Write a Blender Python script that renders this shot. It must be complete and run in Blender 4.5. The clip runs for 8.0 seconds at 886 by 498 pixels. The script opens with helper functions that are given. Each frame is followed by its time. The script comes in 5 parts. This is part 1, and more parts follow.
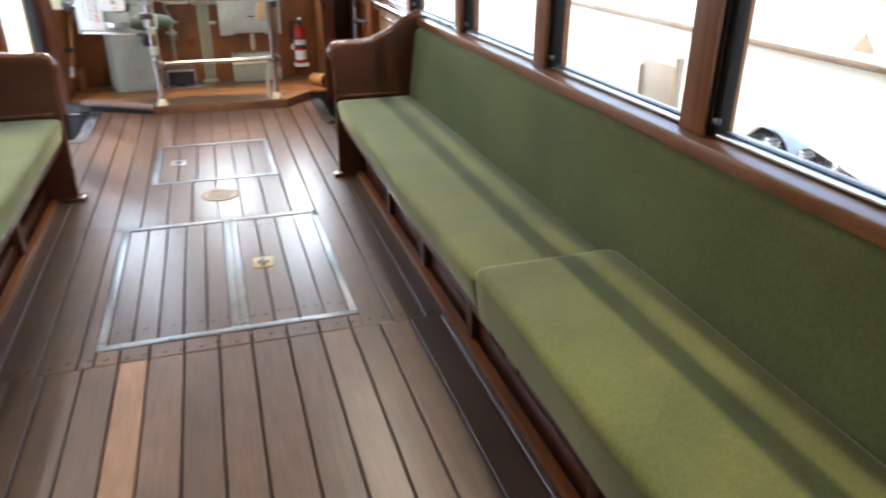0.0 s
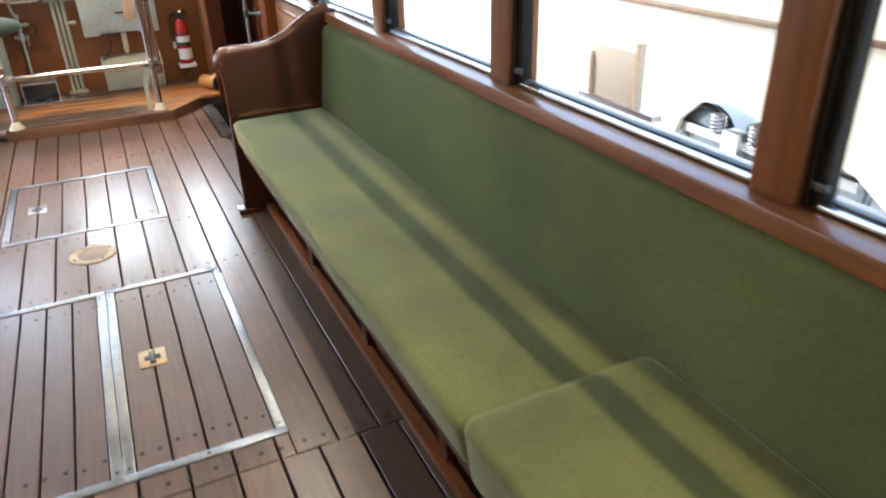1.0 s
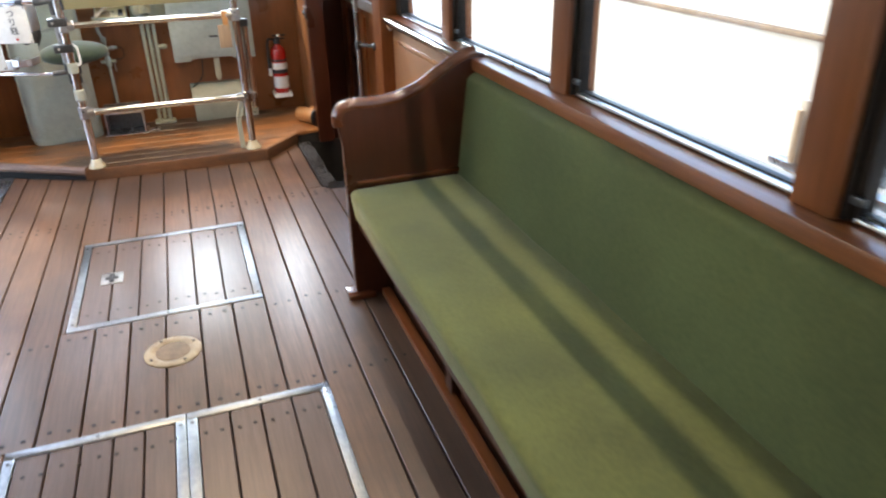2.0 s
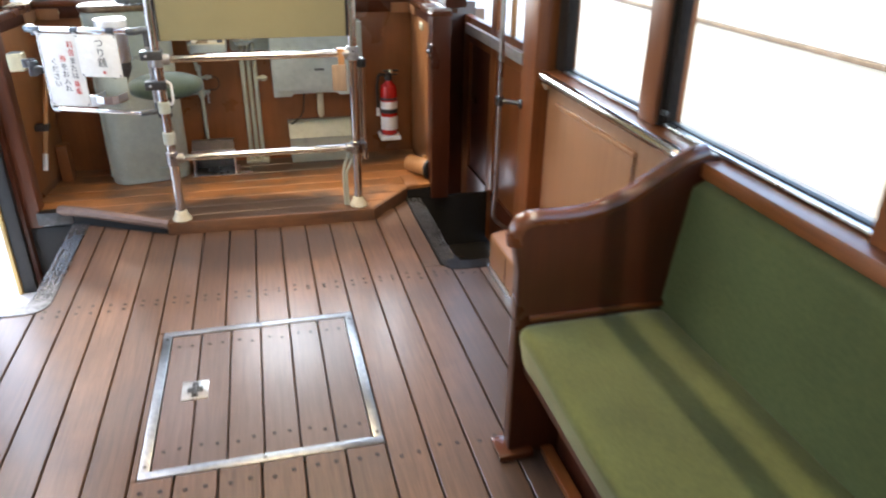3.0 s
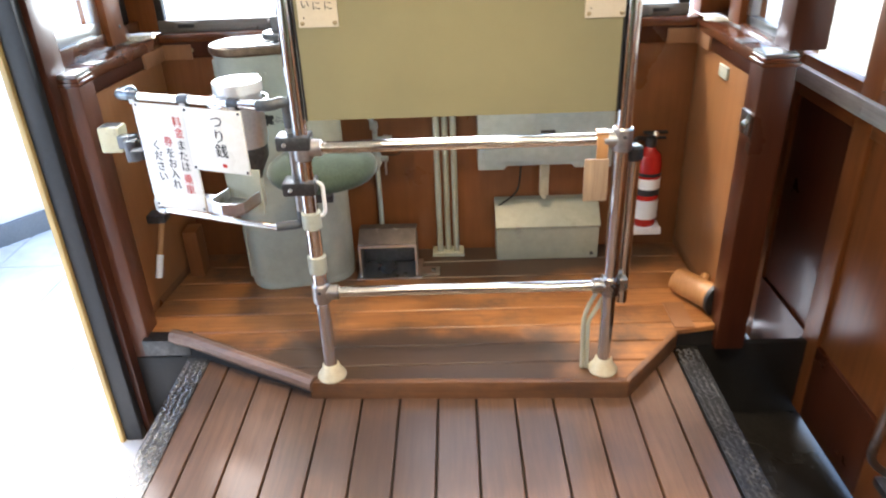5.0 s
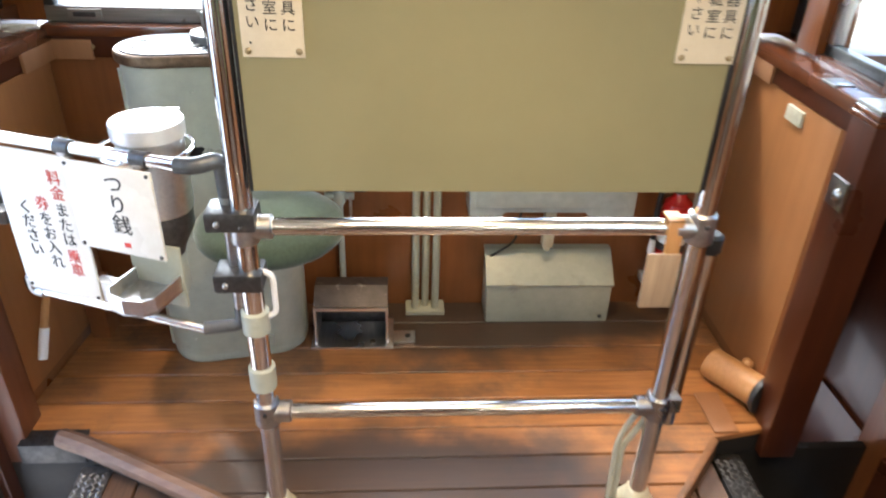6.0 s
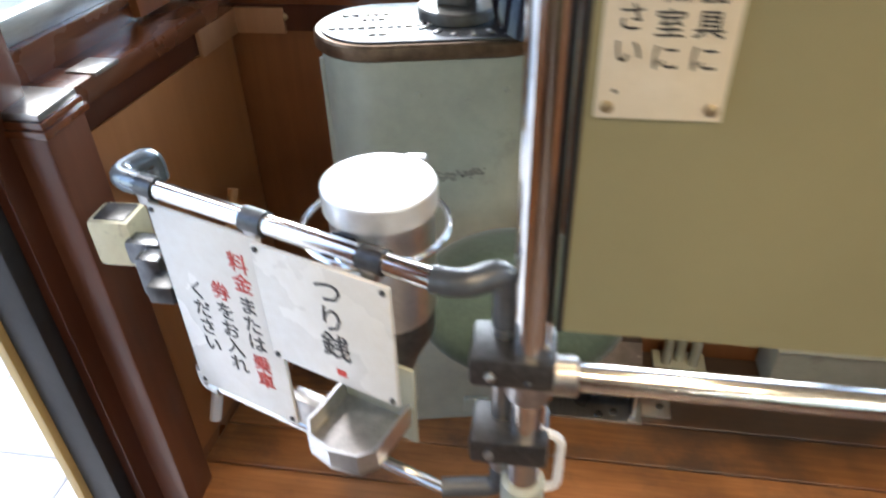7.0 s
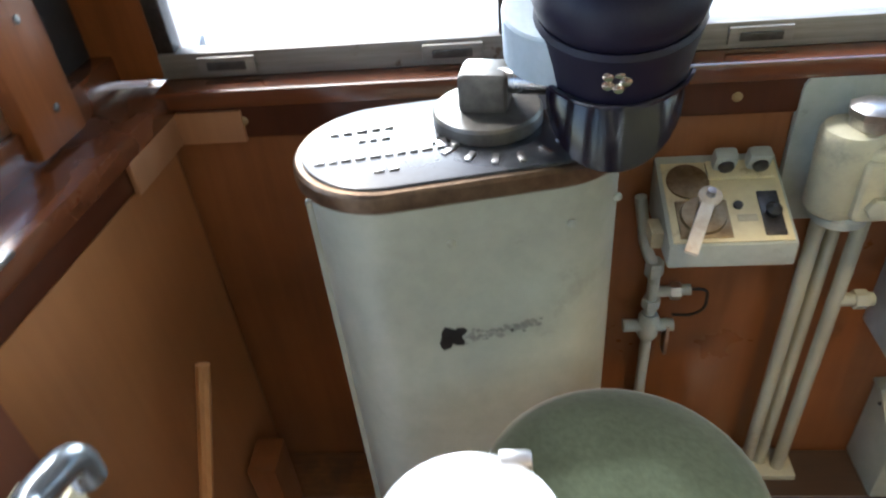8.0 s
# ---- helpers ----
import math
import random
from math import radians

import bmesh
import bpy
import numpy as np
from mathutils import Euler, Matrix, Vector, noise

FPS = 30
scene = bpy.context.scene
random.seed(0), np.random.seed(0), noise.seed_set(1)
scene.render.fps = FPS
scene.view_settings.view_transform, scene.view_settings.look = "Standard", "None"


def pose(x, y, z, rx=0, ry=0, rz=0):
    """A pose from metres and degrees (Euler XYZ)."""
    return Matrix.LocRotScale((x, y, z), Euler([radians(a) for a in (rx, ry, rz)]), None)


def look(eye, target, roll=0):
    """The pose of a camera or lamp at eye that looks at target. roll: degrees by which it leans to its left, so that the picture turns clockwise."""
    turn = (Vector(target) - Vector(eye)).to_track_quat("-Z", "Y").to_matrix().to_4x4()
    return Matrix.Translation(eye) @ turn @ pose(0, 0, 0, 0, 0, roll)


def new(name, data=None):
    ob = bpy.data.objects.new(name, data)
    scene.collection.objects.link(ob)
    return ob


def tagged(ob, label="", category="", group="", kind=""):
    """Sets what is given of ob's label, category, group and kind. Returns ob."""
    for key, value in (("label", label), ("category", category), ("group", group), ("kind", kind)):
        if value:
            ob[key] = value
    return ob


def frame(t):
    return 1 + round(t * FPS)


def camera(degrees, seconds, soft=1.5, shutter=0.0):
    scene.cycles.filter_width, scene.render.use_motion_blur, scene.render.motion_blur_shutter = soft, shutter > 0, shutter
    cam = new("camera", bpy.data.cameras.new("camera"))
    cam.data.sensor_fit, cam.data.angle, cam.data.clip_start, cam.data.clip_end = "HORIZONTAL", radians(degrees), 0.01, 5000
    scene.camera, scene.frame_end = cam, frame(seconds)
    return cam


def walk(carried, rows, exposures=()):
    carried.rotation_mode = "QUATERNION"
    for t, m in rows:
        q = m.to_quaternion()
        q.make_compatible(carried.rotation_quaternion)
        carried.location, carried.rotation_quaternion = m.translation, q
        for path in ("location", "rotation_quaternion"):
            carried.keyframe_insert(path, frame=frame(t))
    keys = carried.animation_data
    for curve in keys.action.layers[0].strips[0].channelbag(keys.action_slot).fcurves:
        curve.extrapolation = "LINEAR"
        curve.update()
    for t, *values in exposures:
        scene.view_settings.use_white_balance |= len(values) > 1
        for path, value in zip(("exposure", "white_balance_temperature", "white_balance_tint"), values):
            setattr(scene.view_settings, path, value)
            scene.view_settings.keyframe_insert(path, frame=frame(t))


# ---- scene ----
cam = camera(63.9, 8.0, soft=2.0, shutter=0.4)
PATH = [
    (0, (0.449, 0.173, 1.35), (0.999, 1.904, 0.512), 0.3),
    (0.5, (0.559, 0.533, 1.347), (1.295, 2.173, 0.471), -0.6),
    (1, (0.614, 0.906, 1.356), (1.36, 2.522, 0.443), -1.8),
    (2.5, (0.58, 2.172, 1.396), (1.091, 3.899, 0.526), -0.3),
    (3, (0.48, 2.589, 1.444), (0.925, 4.334, 0.575), 0.7),
    (3.5, (0.485, 3.038, 1.452), (0.638, 4.843, 0.605), -2.3),
    (4, (0.495, 3.406, 1.436), (0.57, 5.204, 0.564), -2.6),
    (4.2, (0.482, 3.574, 1.458), (0.542, 5.362, 0.563), -2.6),
    (5.3, (0.426, 4.346, 1.458), (0.356, 6.111, 0.52), -2.0),
    (5.5, (0.396, 4.486, 1.455), (0.348, 6.243, 0.501), -1.1),
    (6, (0.319, 4.799, 1.457), (0.442, 6.521, 0.449), 2.0),
    (6.5, (0.216, 5.129, 1.424), (0.041, 6.808, 0.351), -1.7),
    (7, (0.038, 5.407, 1.396), (-0.235, 6.998, 0.216), -1.8),
    (7.5, (-0.107, 5.634, 1.424), (-0.269, 7.215, 0.209), 0.9),
    (8, (-0.119, 5.833, 1.424), (-0.296, 7.4, 0.194), -5.8),
]
walk(cam, [(t, look(eye, target, roll)) for t, eye, target, roll in PATH], [(0, 3.12), (0.6, 3.24), (1.3, 3.2), (2.5, 2.95), (3, 3.0), (4.5, 3.18), (5.5, 3.2), (6.2, 3.05), (7.0, 2.55), (8, 2.72)])

# ---------------------------------------------------------------- light
world = bpy.data.worlds.new("world")
scene.world = world
world.use_nodes = True
wn = world.node_tree.nodes
sky = wn.new("ShaderNodeTexSky")
sky.sky_type, sky.sun_disc = "NISHITA", False
SUN_EL, SUN_AZ = radians(54), math.atan2(-0.58, 0.81)  # from ahead on the entrance side
sky.sun_elevation, sky.sun_rotation = SUN_EL, SUN_AZ
sky.air_density, sky.dust_density, sky.ozone_density = 1.0, 1.5, 1.2
world.node_tree.links.new(sky.outputs[0], wn["Background"].inputs[0])
wn["Background"].inputs[1].default_value = 0.15
sun = new("sun", bpy.data.lights.new("sun", "SUN"))
sun.data.energy, sun.data.angle, sun.data.color = 0.45, radians(5), (0.96, 0.98, 1.0)
d = Vector((-0.58 * math.cos(SUN_EL), 0.81 * math.cos(SUN_EL), math.sin(SUN_EL)))
sun.matrix_world = look(d * 30, (0, 0, 0))


def strip_lamp(name, x, y0, y1, z, watts, wide=0.05, spread=180, col=(1.0, 0.89, 0.73)):
    """Lit ceiling tube of the car, a long narrow area lamp; also the wide vestibule fill."""
    a = new(name, bpy.data.lights.new(name, "AREA"))
    a.data.shape, a.data.size, a.data.size_y = "RECTANGLE", wide, y1 - y0
    a.data.energy, a.data.color = watts, col
    a.data.spread = radians(spread)
    a.matrix_world = pose(x, (y0 + y1) / 2, z)
    return a


LAMP_X, LAMP_Z = (1.25, -0.50), 2.13
strip_lamp("ceiling_tube_light", LAMP_X[0], -1.2, 4.9, LAMP_Z, 6.2, 0.010)
strip_lamp("ceiling_tube_light", LAMP_X[1], -1.2, 4.9, LAMP_Z, 1.4, 0.018)
# added warm fill with no fixture, lifts the vestibule floor
strip_lamp("vestibule_fill_light", 0.42, 4.95, 5.35, LAMP_Z, 2.4, 0.6, 100, (1.0, 0.74, 0.46))
POOL_LAMP = (0.42, 6.03)      # shaded lamp over the platform, which throws a round pool on the floor
spot = new("shaded_lamp_light", bpy.data.lights.new("shaded_lamp_light", "SPOT"))
spot.data.energy, spot.data.color = 9, (1.0, 0.74, 0.45)
spot.data.spot_size, spot.data.spot_blend, spot.data.shadow_soft_size = radians(56), 0.2, 0.03
spot.matrix_world = pose(*POOL_LAMP, LAMP_Z)
for wx0, wx1 in ((-0.61, -0.12), (0.165, 0.70), (0.80, 1.27)):  # daylight in the windscreen openings
    wl = new("windscreen_daylight", bpy.data.lights.new("windscreen_daylight", "AREA"))
    wl.data.shape, wl.data.size, wl.data.size_y = "RECTANGLE", wx1 - wx0 - 0.06, 0.36
    wl.data.energy, wl.data.color = 0.8, (0.86, 0.94, 1.0)
    wl.data.spread = radians(80)
    wl.matrix_world = look(((wx0 + wx1) / 2, 6.872, 1.22), ((wx0 + wx1) / 2, 0, 1.22))

# ---------------------------------------------------------------- materials


def mat(name, col, rough=0.5, metal=0.0, **kw):
    """Procedural surface: two scales of colour variation, grain along an axis, wear and bump."""
    m = bpy.data.materials.new(name)
    m.use_nodes = True
    nt = m.node_tree
    n, l = nt.nodes, nt.links
    b = n["Principled BSDF"]
    geo = n.new("ShaderNodeNewGeometry")
    info = n.new("ShaderNodeObjectInfo")
    pos = n.new("ShaderNodeVectorMath")
    pos.operation = "MULTIPLY_ADD"
    l.new(info.outputs["Random"], pos.inputs[0])
    pos.inputs[1].default_value = (7.3, 5.1, 3.7) if kw.get("per_piece") else (0, 0, 0)
    l.new(geo.outputs["Position"], pos.inputs[2])
    mp = n.new("ShaderNodeMapping")
    l.new(pos.outputs[0], mp.inputs[0])
    mp.inputs["Scale"].default_value = kw.get("stretch", (1, 1, 1))
    big = n.new("ShaderNodeTexNoise")
    big.inputs["Scale"].default_value = kw.get("big", 4.0)
    big.inputs["Detail"].default_value = 5
    l.new(pos.outputs[0], big.inputs["Vector"])
    fine = n.new("ShaderNodeTexNoise")
    fine.inputs["Scale"].default_value = kw.get("fine", 60.0)
    fine.inputs["Detail"].default_value = 6
    fine.inputs["Roughness"].default_value = 0.65
    l.new(mp.outputs[0], fine.inputs["Vector"])
    col2 = kw.get("col2", tuple(c * 0.7 for c in col))
    mix = n.new("ShaderNodeMix")
    mix.data_type = "RGBA"
    mix.inputs[6].default_value, mix.inputs[7].default_value = (*col, 1), (*col2, 1)
    mr = n.new("ShaderNodeMapRange")
    mr.inputs[1].default_value, mr.inputs[2].default_value = kw.get("grain_lo", 0.35), kw.get("grain_hi", 0.68)
    l.new(fine.outputs[0], mr.inputs[0])
    l.new(mr.outputs[0], mix.inputs[0])
    hsv = n.new("ShaderNodeHueSaturation")
    mv = n.new("ShaderNodeMapRange")
    va = kw.get("vary", 0.18)
    mv.inputs[1].default_value, mv.inputs[2].default_value = 0.3, 0.7
    mv.inputs[3].default_value, mv.inputs[4].default_value = 1 - va, 1 + va
    l.new(big.outputs[0], mv.inputs[0])
    last = mv.outputs[0]
    if kw.get("per_piece"):
        pm = n.new("ShaderNodeMapRange")
        pm.inputs[3].default_value, pm.inputs[4].default_value = 1 - kw["per_piece"], 1 + kw["per_piece"]
        l.new(info.outputs["Random"], pm.inputs[0])
        mu = n.new("ShaderNodeMath")
        mu.operation = "MULTIPLY"
        l.new(last, mu.inputs[0])
        l.new(pm.outputs[0], mu.inputs[1])
        last = mu.outputs[0]
    l.new(last, hsv.inputs["Value"])
    l.new(mix.outputs[2], hsv.inputs["Color"])
    out = hsv.outputs[0]
    rough_out = None
    if "stain" in kw:
        st = n.new("ShaderNodeTexNoise")
        st.inputs["Scale"].default_value = kw.get("stain_scale", 2.2)
        st.inputs["Detail"].default_value = 8
        st.inputs["Roughness"].default_value = 0.7
        l.new(geo.outputs["Position"] if kw.get("stain_over") else pos.outputs[0], st.inputs["Vector"])
        sm = n.new("ShaderNodeMapRange")
        sm.inputs[1].default_value, sm.inputs[2].default_value = kw.get("stain_lo", 0.52), kw.get("stain_hi", 0.68)
        sm.inputs[4].default_value = kw.get("stain_amt", 0.7)
        l.new(st.outputs[0], sm.inputs[0])
        sx = n.new("ShaderNodeMix")
        sx.data_type = "RGBA"
        l.new(sm.outputs[0], sx.inputs[0])
        l.new(out, sx.inputs[6])
        sx.inputs[7].default_value = (*kw["stain"], 1)
        out = sx.outputs[2]
    for cx, cy, rx, ry in kw.get("worn", ()):  # a dark patch, wear and painted shade alike: a ragged ellipse in plan
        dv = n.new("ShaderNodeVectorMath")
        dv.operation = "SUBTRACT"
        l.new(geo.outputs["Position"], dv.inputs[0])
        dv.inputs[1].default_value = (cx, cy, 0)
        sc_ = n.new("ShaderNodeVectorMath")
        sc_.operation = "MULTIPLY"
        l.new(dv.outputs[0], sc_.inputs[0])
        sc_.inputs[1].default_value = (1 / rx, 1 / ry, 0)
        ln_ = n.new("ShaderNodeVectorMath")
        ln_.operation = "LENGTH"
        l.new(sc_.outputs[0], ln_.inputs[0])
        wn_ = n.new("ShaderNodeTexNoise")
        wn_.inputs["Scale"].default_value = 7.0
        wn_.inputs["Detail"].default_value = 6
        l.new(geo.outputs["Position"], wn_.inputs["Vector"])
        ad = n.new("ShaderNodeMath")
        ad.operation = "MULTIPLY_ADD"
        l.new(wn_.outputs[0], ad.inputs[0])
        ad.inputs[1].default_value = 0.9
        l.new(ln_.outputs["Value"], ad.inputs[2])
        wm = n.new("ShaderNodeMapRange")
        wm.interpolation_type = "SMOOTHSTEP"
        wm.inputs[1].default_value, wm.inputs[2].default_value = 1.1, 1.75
        wm.inputs[3].default_value, wm.inputs[4].default_value = kw.get("worn_shade_amt", 0.85), 0.0
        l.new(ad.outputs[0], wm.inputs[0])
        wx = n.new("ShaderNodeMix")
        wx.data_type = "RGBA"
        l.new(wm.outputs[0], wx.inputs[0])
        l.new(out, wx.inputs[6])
        wx.inputs[7].default_value = (*kw["worn_shade_col"], 1)
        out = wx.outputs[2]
    l.new(out, b.inputs["Base Color"])
    rr = n.new("ShaderNodeMapRange")
    rr.inputs[1].default_value, rr.inputs[2].default_value = 0.3, 0.7
    rv = kw.get("rough_vary", 0.08)
    rr.inputs[3].default_value, rr.inputs[4].default_value = max(0.02, rough - rv), rough + rv
    l.new(big.outputs[0], rr.inputs[0])
    l.new(rr.outputs[0], b.inputs["Roughness"])
    b.inputs["Metallic"].default_value = metal
    b.inputs["Specular IOR Level"].default_value = kw.get("spec", 0.5)
    if kw.get("coat"):
        b.inputs["Coat Weight"].default_value = kw["coat"]
        b.inputs["Coat Roughness"].default_value = kw.get("coat_rough", 0.12)
    if kw.get("sheen"):
        b.inputs["Sheen Weight"].default_value = kw["sheen"]
        b.inputs["Sheen Roughness"].default_value = 0.4
        b.inputs["Sheen Tint"].default_value = (*kw.get("sheen_tint", (1, 1, 1)), 1)
    if kw.get("bump", 0.15):
        bp = n.new("ShaderNodeBump")
        bp.inputs["Strength"].default_value = kw.get("bump", 0.15)
        bp.inputs["Distance"].default_value = kw.get("bump_d", 0.002)
        l.new(fine.outputs[0], bp.inputs["Height"])
        l.new(bp.outputs[0], b.inputs["Normal"])
    return m


GY, GX, GZ = (6, 0.35, 6), (0.35, 6, 6), (6, 6, 0.35)  # grain along y, x, z
# dark ellipses: shade and wear before the platform, shade beside both benches, painted in
M_PLANK = mat("floor_plank_wood", (0.150, 0.082, 0.048), 0.5, col2=(0.094, 0.052, 0.031), worn=((0.42, 5.68, 0.46, 0.20), (1.27, 2.7, 0.34, 3.2), (-0.52, 2.7, 0.34, 3.2)), worn_shade_col=(0.050, 0.036, 0.030), worn_shade_amt=0.55, stretch=GY, fine=12, vary=0.22, per_piece=0.2, big=2.2,
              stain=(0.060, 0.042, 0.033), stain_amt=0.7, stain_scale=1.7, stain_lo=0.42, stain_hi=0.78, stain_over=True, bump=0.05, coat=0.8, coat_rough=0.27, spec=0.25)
M_HATCH = mat("hatch_plank_wood", (0.13, 0.080, 0.060), 0.42, col2=(0.092, 0.057, 0.044), stretch=GY, fine=12, vary=0.12, per_piece=0.12, big=1.6,
              stain=(0.060, 0.046, 0.040), stain_amt=0.55, stain_scale=1.9, stain_lo=0.42, stain_hi=0.78, stain_over=True, bump=0.05, coat=0.8, coat_rough=0.27, spec=0.25)
# dark patches: foot wear at the front, grime with painted shade along the dash
M_PLATF = mat("platform_wood", (0.41, 0.18, 0.060), 0.36, col2=(0.26, 0.105, 0.036), stretch=GX, fine=14, vary=0.25, per_piece=0.12,
              stain=(0.06, 0.045, 0.035), stain_amt=0.85, stain_scale=2.4, stain_lo=0.50, bump=0.12, coat=0.12, coat_rough=0.3,
              worn=((0.24, 6.00, 0.74, 0.23), (0.55, 6.72, 0.78, 0.20)), worn_shade_col=(0.034, 0.027, 0.022), worn_shade_amt=0.92)
M_NOSE = mat("worn_nosing_wood", (0.19, 0.088, 0.038), 0.42, col2=(0.115, 0.052, 0.024), stretch=GX, fine=14, vary=0.3, stain=(0.05, 0.038, 0.03), stain_amt=0.7, stain_scale=5, stain_lo=0.45, bump=0.15)
M_GBAR = mat("greyed_bar_wood", (0.20, 0.125, 0.088), 0.48, col2=(0.14, 0.082, 0.057), stretch=GX, fine=14, vary=0.2, bump=0.1)
M_UNDER = mat("under_floor", (0.012, 0.010, 0.009), 0.8)
M_WOODY = mat("varnished_wood_along", (0.22, 0.070, 0.018), 0.36, col2=(0.15, 0.043, 0.011), stretch=GY, fine=12, coat=0.12, bump=0.05)
M_WOODX = mat("varnished_wood_across", (0.13, 0.038, 0.013), 0.20, col2=(0.085, 0.024, 0.009), stretch=GX, fine=12, coat=0.7, bump=0.05)
M_LEDGE = mat("dark_glossy_ledge", (0.115, 0.034, 0.011), 0.26, col2=(0.075, 0.021, 0.008), stretch=GY, fine=10, coat=0.7, coat_rough=0.1, vary=0.3, bump=0.06)
M_WOODZ = mat("varnished_wood_upright", (0.215, 0.068, 0.018), 0.38, col2=(0.15, 0.043, 0.011), stretch=GZ, fine=8, coat=0.06, spec=0.35, bump=0.05)
M_DARKZ = mat("dark_varnished_wood", (0.068, 0.018, 0.007), 0.34, col2=(0.052, 0.0135, 0.0055), stretch=GZ, fine=7, spec=0.35, coat=0.2, bump=0.05)
M_CABWOOD = mat("cab_panel_wood", (0.23, 0.086, 0.029), 0.33, col2=(0.185, 0.066, 0.022), stretch=GZ, fine=5, coat=0.25, vary=0.25, bump=0.04)
M_TAN = mat("tan_panel", (0.34, 0.168, 0.080), 0.42, col2=(0.30, 0.143, 0.066), stretch=GZ, fine=6, vary=0.12, bump=0.05)
# lighter copy of the panel tan: the bead's highlight is put into its colour
M_TANB = mat("tan_glossy_bead", (0.42, 0.23, 0.125), 0.2, col2=(0.36, 0.19, 0.10), vary=0.1, coat=0.6)
M_LEATHER = mat("tan_leatherette", (0.31, 0.150, 0.068), 0.42, col2=(0.26, 0.115, 0.050), fine=220, vary=0.12, bump=0.25)
M_VELVET = mat("green_velvet", (0.118, 0.120, 0.034), 0.85, col2=(0.088, 0.092, 0.025), big=3.0, fine=90, vary=0.3, sheen=0.7,
               sheen_tint=(0.78, 0.82, 0.60), bump=0.3, spec=0.15)
M_VELVETB = mat("green_velvet_back", (0.106, 0.114, 0.042), 0.85, col2=(0.080, 0.090, 0.032), big=2.2, fine=90, vary=0.22, sheen=0.4,
                sheen_tint=(0.62, 0.75, 0.5), bump=0.3, spec=0.15)
M_STOOLV = mat("stool_velvet", (0.076, 0.100, 0.068), 0.9, col2=(0.056, 0.074, 0.050), big=8, fine=120, vary=0.2, sheen=0.4, bump=0.3, spec=0.1)
M_CHROME = mat("chrome", (0.80, 0.79, 0.76), 0.14, 1.0, col2=(0.72, 0.70, 0.66), vary=0.06, bump=0.02)
M_STEEL = mat("worn_steel", (0.52, 0.51, 0.49), 0.32, 1.0, col2=(0.36, 0.35, 0.34), vary=0.15, bump=0.06)
M_FRAMEW = mat("worn_painted_frame", (0.30, 0.285, 0.26), 0.42, 0.35, col2=(0.21, 0.195, 0.175), stretch=GX, fine=25, vary=0.15, stain=(0.10, 0.055, 0.03), stain_scale=22, stain_lo=0.63, stain_hi=0.7, stain_amt=0.8, bump=0.08)
M_FRAMEL = mat("pale_worn_ledge", (0.50, 0.47, 0.43), 0.38, 0.3, col2=(0.38, 0.34, 0.30), stretch=GY, fine=20, vary=0.25)
M_ALU = mat("aluminium", (0.72, 0.73, 0.74), 0.3, 1.0, col2=(0.60, 0.61, 0.62), stretch=GY, fine=30, vary=0.08, bump=0.04)
M_BRASS = mat("worn_brass", (0.42, 0.33, 0.20), 0.38, 0.9, col2=(0.26, 0.19, 0.11), vary=0.2, bump=0.08)
M_RIMBR = mat("dark_worn_brass", (0.20, 0.135, 0.085), 0.36, 0.8, col2=(0.11, 0.075, 0.05), fine=40, vary=0.3, bump=0.1)
M_DARKMET = mat("dark_metal", (0.10, 0.10, 0.10), 0.35, 0.8, col2=(0.055, 0.055, 0.055), vary=0.2)
M_RUSTY = mat("rusted_dark_sheet", (0.085, 0.070, 0.065), 0.45, 0.4, col2=(0.05, 0.04, 0.036), fine=30, vary=0.25, stain=(0.45, 0.42, 0.38), stain_scale=14, stain_lo=0.6, stain_hi=0.66, stain_amt=0.7)
M_SCUFF = mat("grey_scuff", (0.24, 0.24, 0.20), 0.6, col2=(0.17, 0.17, 0.145), fine=120, vary=0.2)
M_HUB = mat("dull_steel_hub", (0.20, 0.19, 0.17), 0.42, 0.6, col2=(0.12, 0.112, 0.10), fine=40, vary=0.2, bump=0.08)
M_VALVE = mat("yellowed_cream_paint", (0.60, 0.58, 0.42), 0.45, col2=(0.52, 0.50, 0.36), fine=40, vary=0.12, stain=(0.24, 0.24, 0.19), stain_scale=14, stain_lo=0.55, stain_hi=0.7, stain_amt=0.6)
M_GUN = mat("gunmetal_plate", (0.16, 0.17, 0.18), 0.25, 0.9, col2=(0.10, 0.105, 0.11), vary=0.15)
M_TOPPL = mat("dark_cast_plate", (0.030, 0.034, 0.040), 0.30, col2=(0.020, 0.022, 0.026), vary=0.2, fine=80, coat=0.4, coat_rough=0.2, bump=0.1)
M_ELBOW = mat("grey_elbow", (0.24, 0.27, 0.29), 0.3, 0.7, col2=(0.17, 0.19, 0.205), vary=0.15)
M_PLANKL = mat("pale_worn_plank", (0.34, 0.19, 0.105), 0.42, col2=(0.22, 0.12, 0.065), stretch=GY, fine=14, vary=0.2, bump=0.12)
M_GREYRUB = mat("dark_grey_elbow", (0.10, 0.108, 0.115), 0.32, 0.3, col2=(0.07, 0.075, 0.08), vary=0.2)
# paler than the east newel: lamp light on its front is in the colour
M_NEWEL_LIT = mat("newel_wood_lit", (0.135, 0.046, 0.022), 0.36, col2=(0.105, 0.034, 0.016), stretch=GZ, fine=7, coat=0.15, bump=0.04)
M_EDGE = mat("pale_yellow_edge", (0.56, 0.38, 0.14), 0.45, col2=(0.46, 0.30, 0.11), stretch=GZ, fine=10)
M_FLOORFL = mat("worn_floor_flange", (0.42, 0.35, 0.23), 0.45, col2=(0.30, 0.23, 0.14), fine=30, vary=0.2, stain=(0.20, 0.12, 0.06), stain_scale=14, stain_lo=0.5, stain_hi=0.65, stain_amt=0.7)
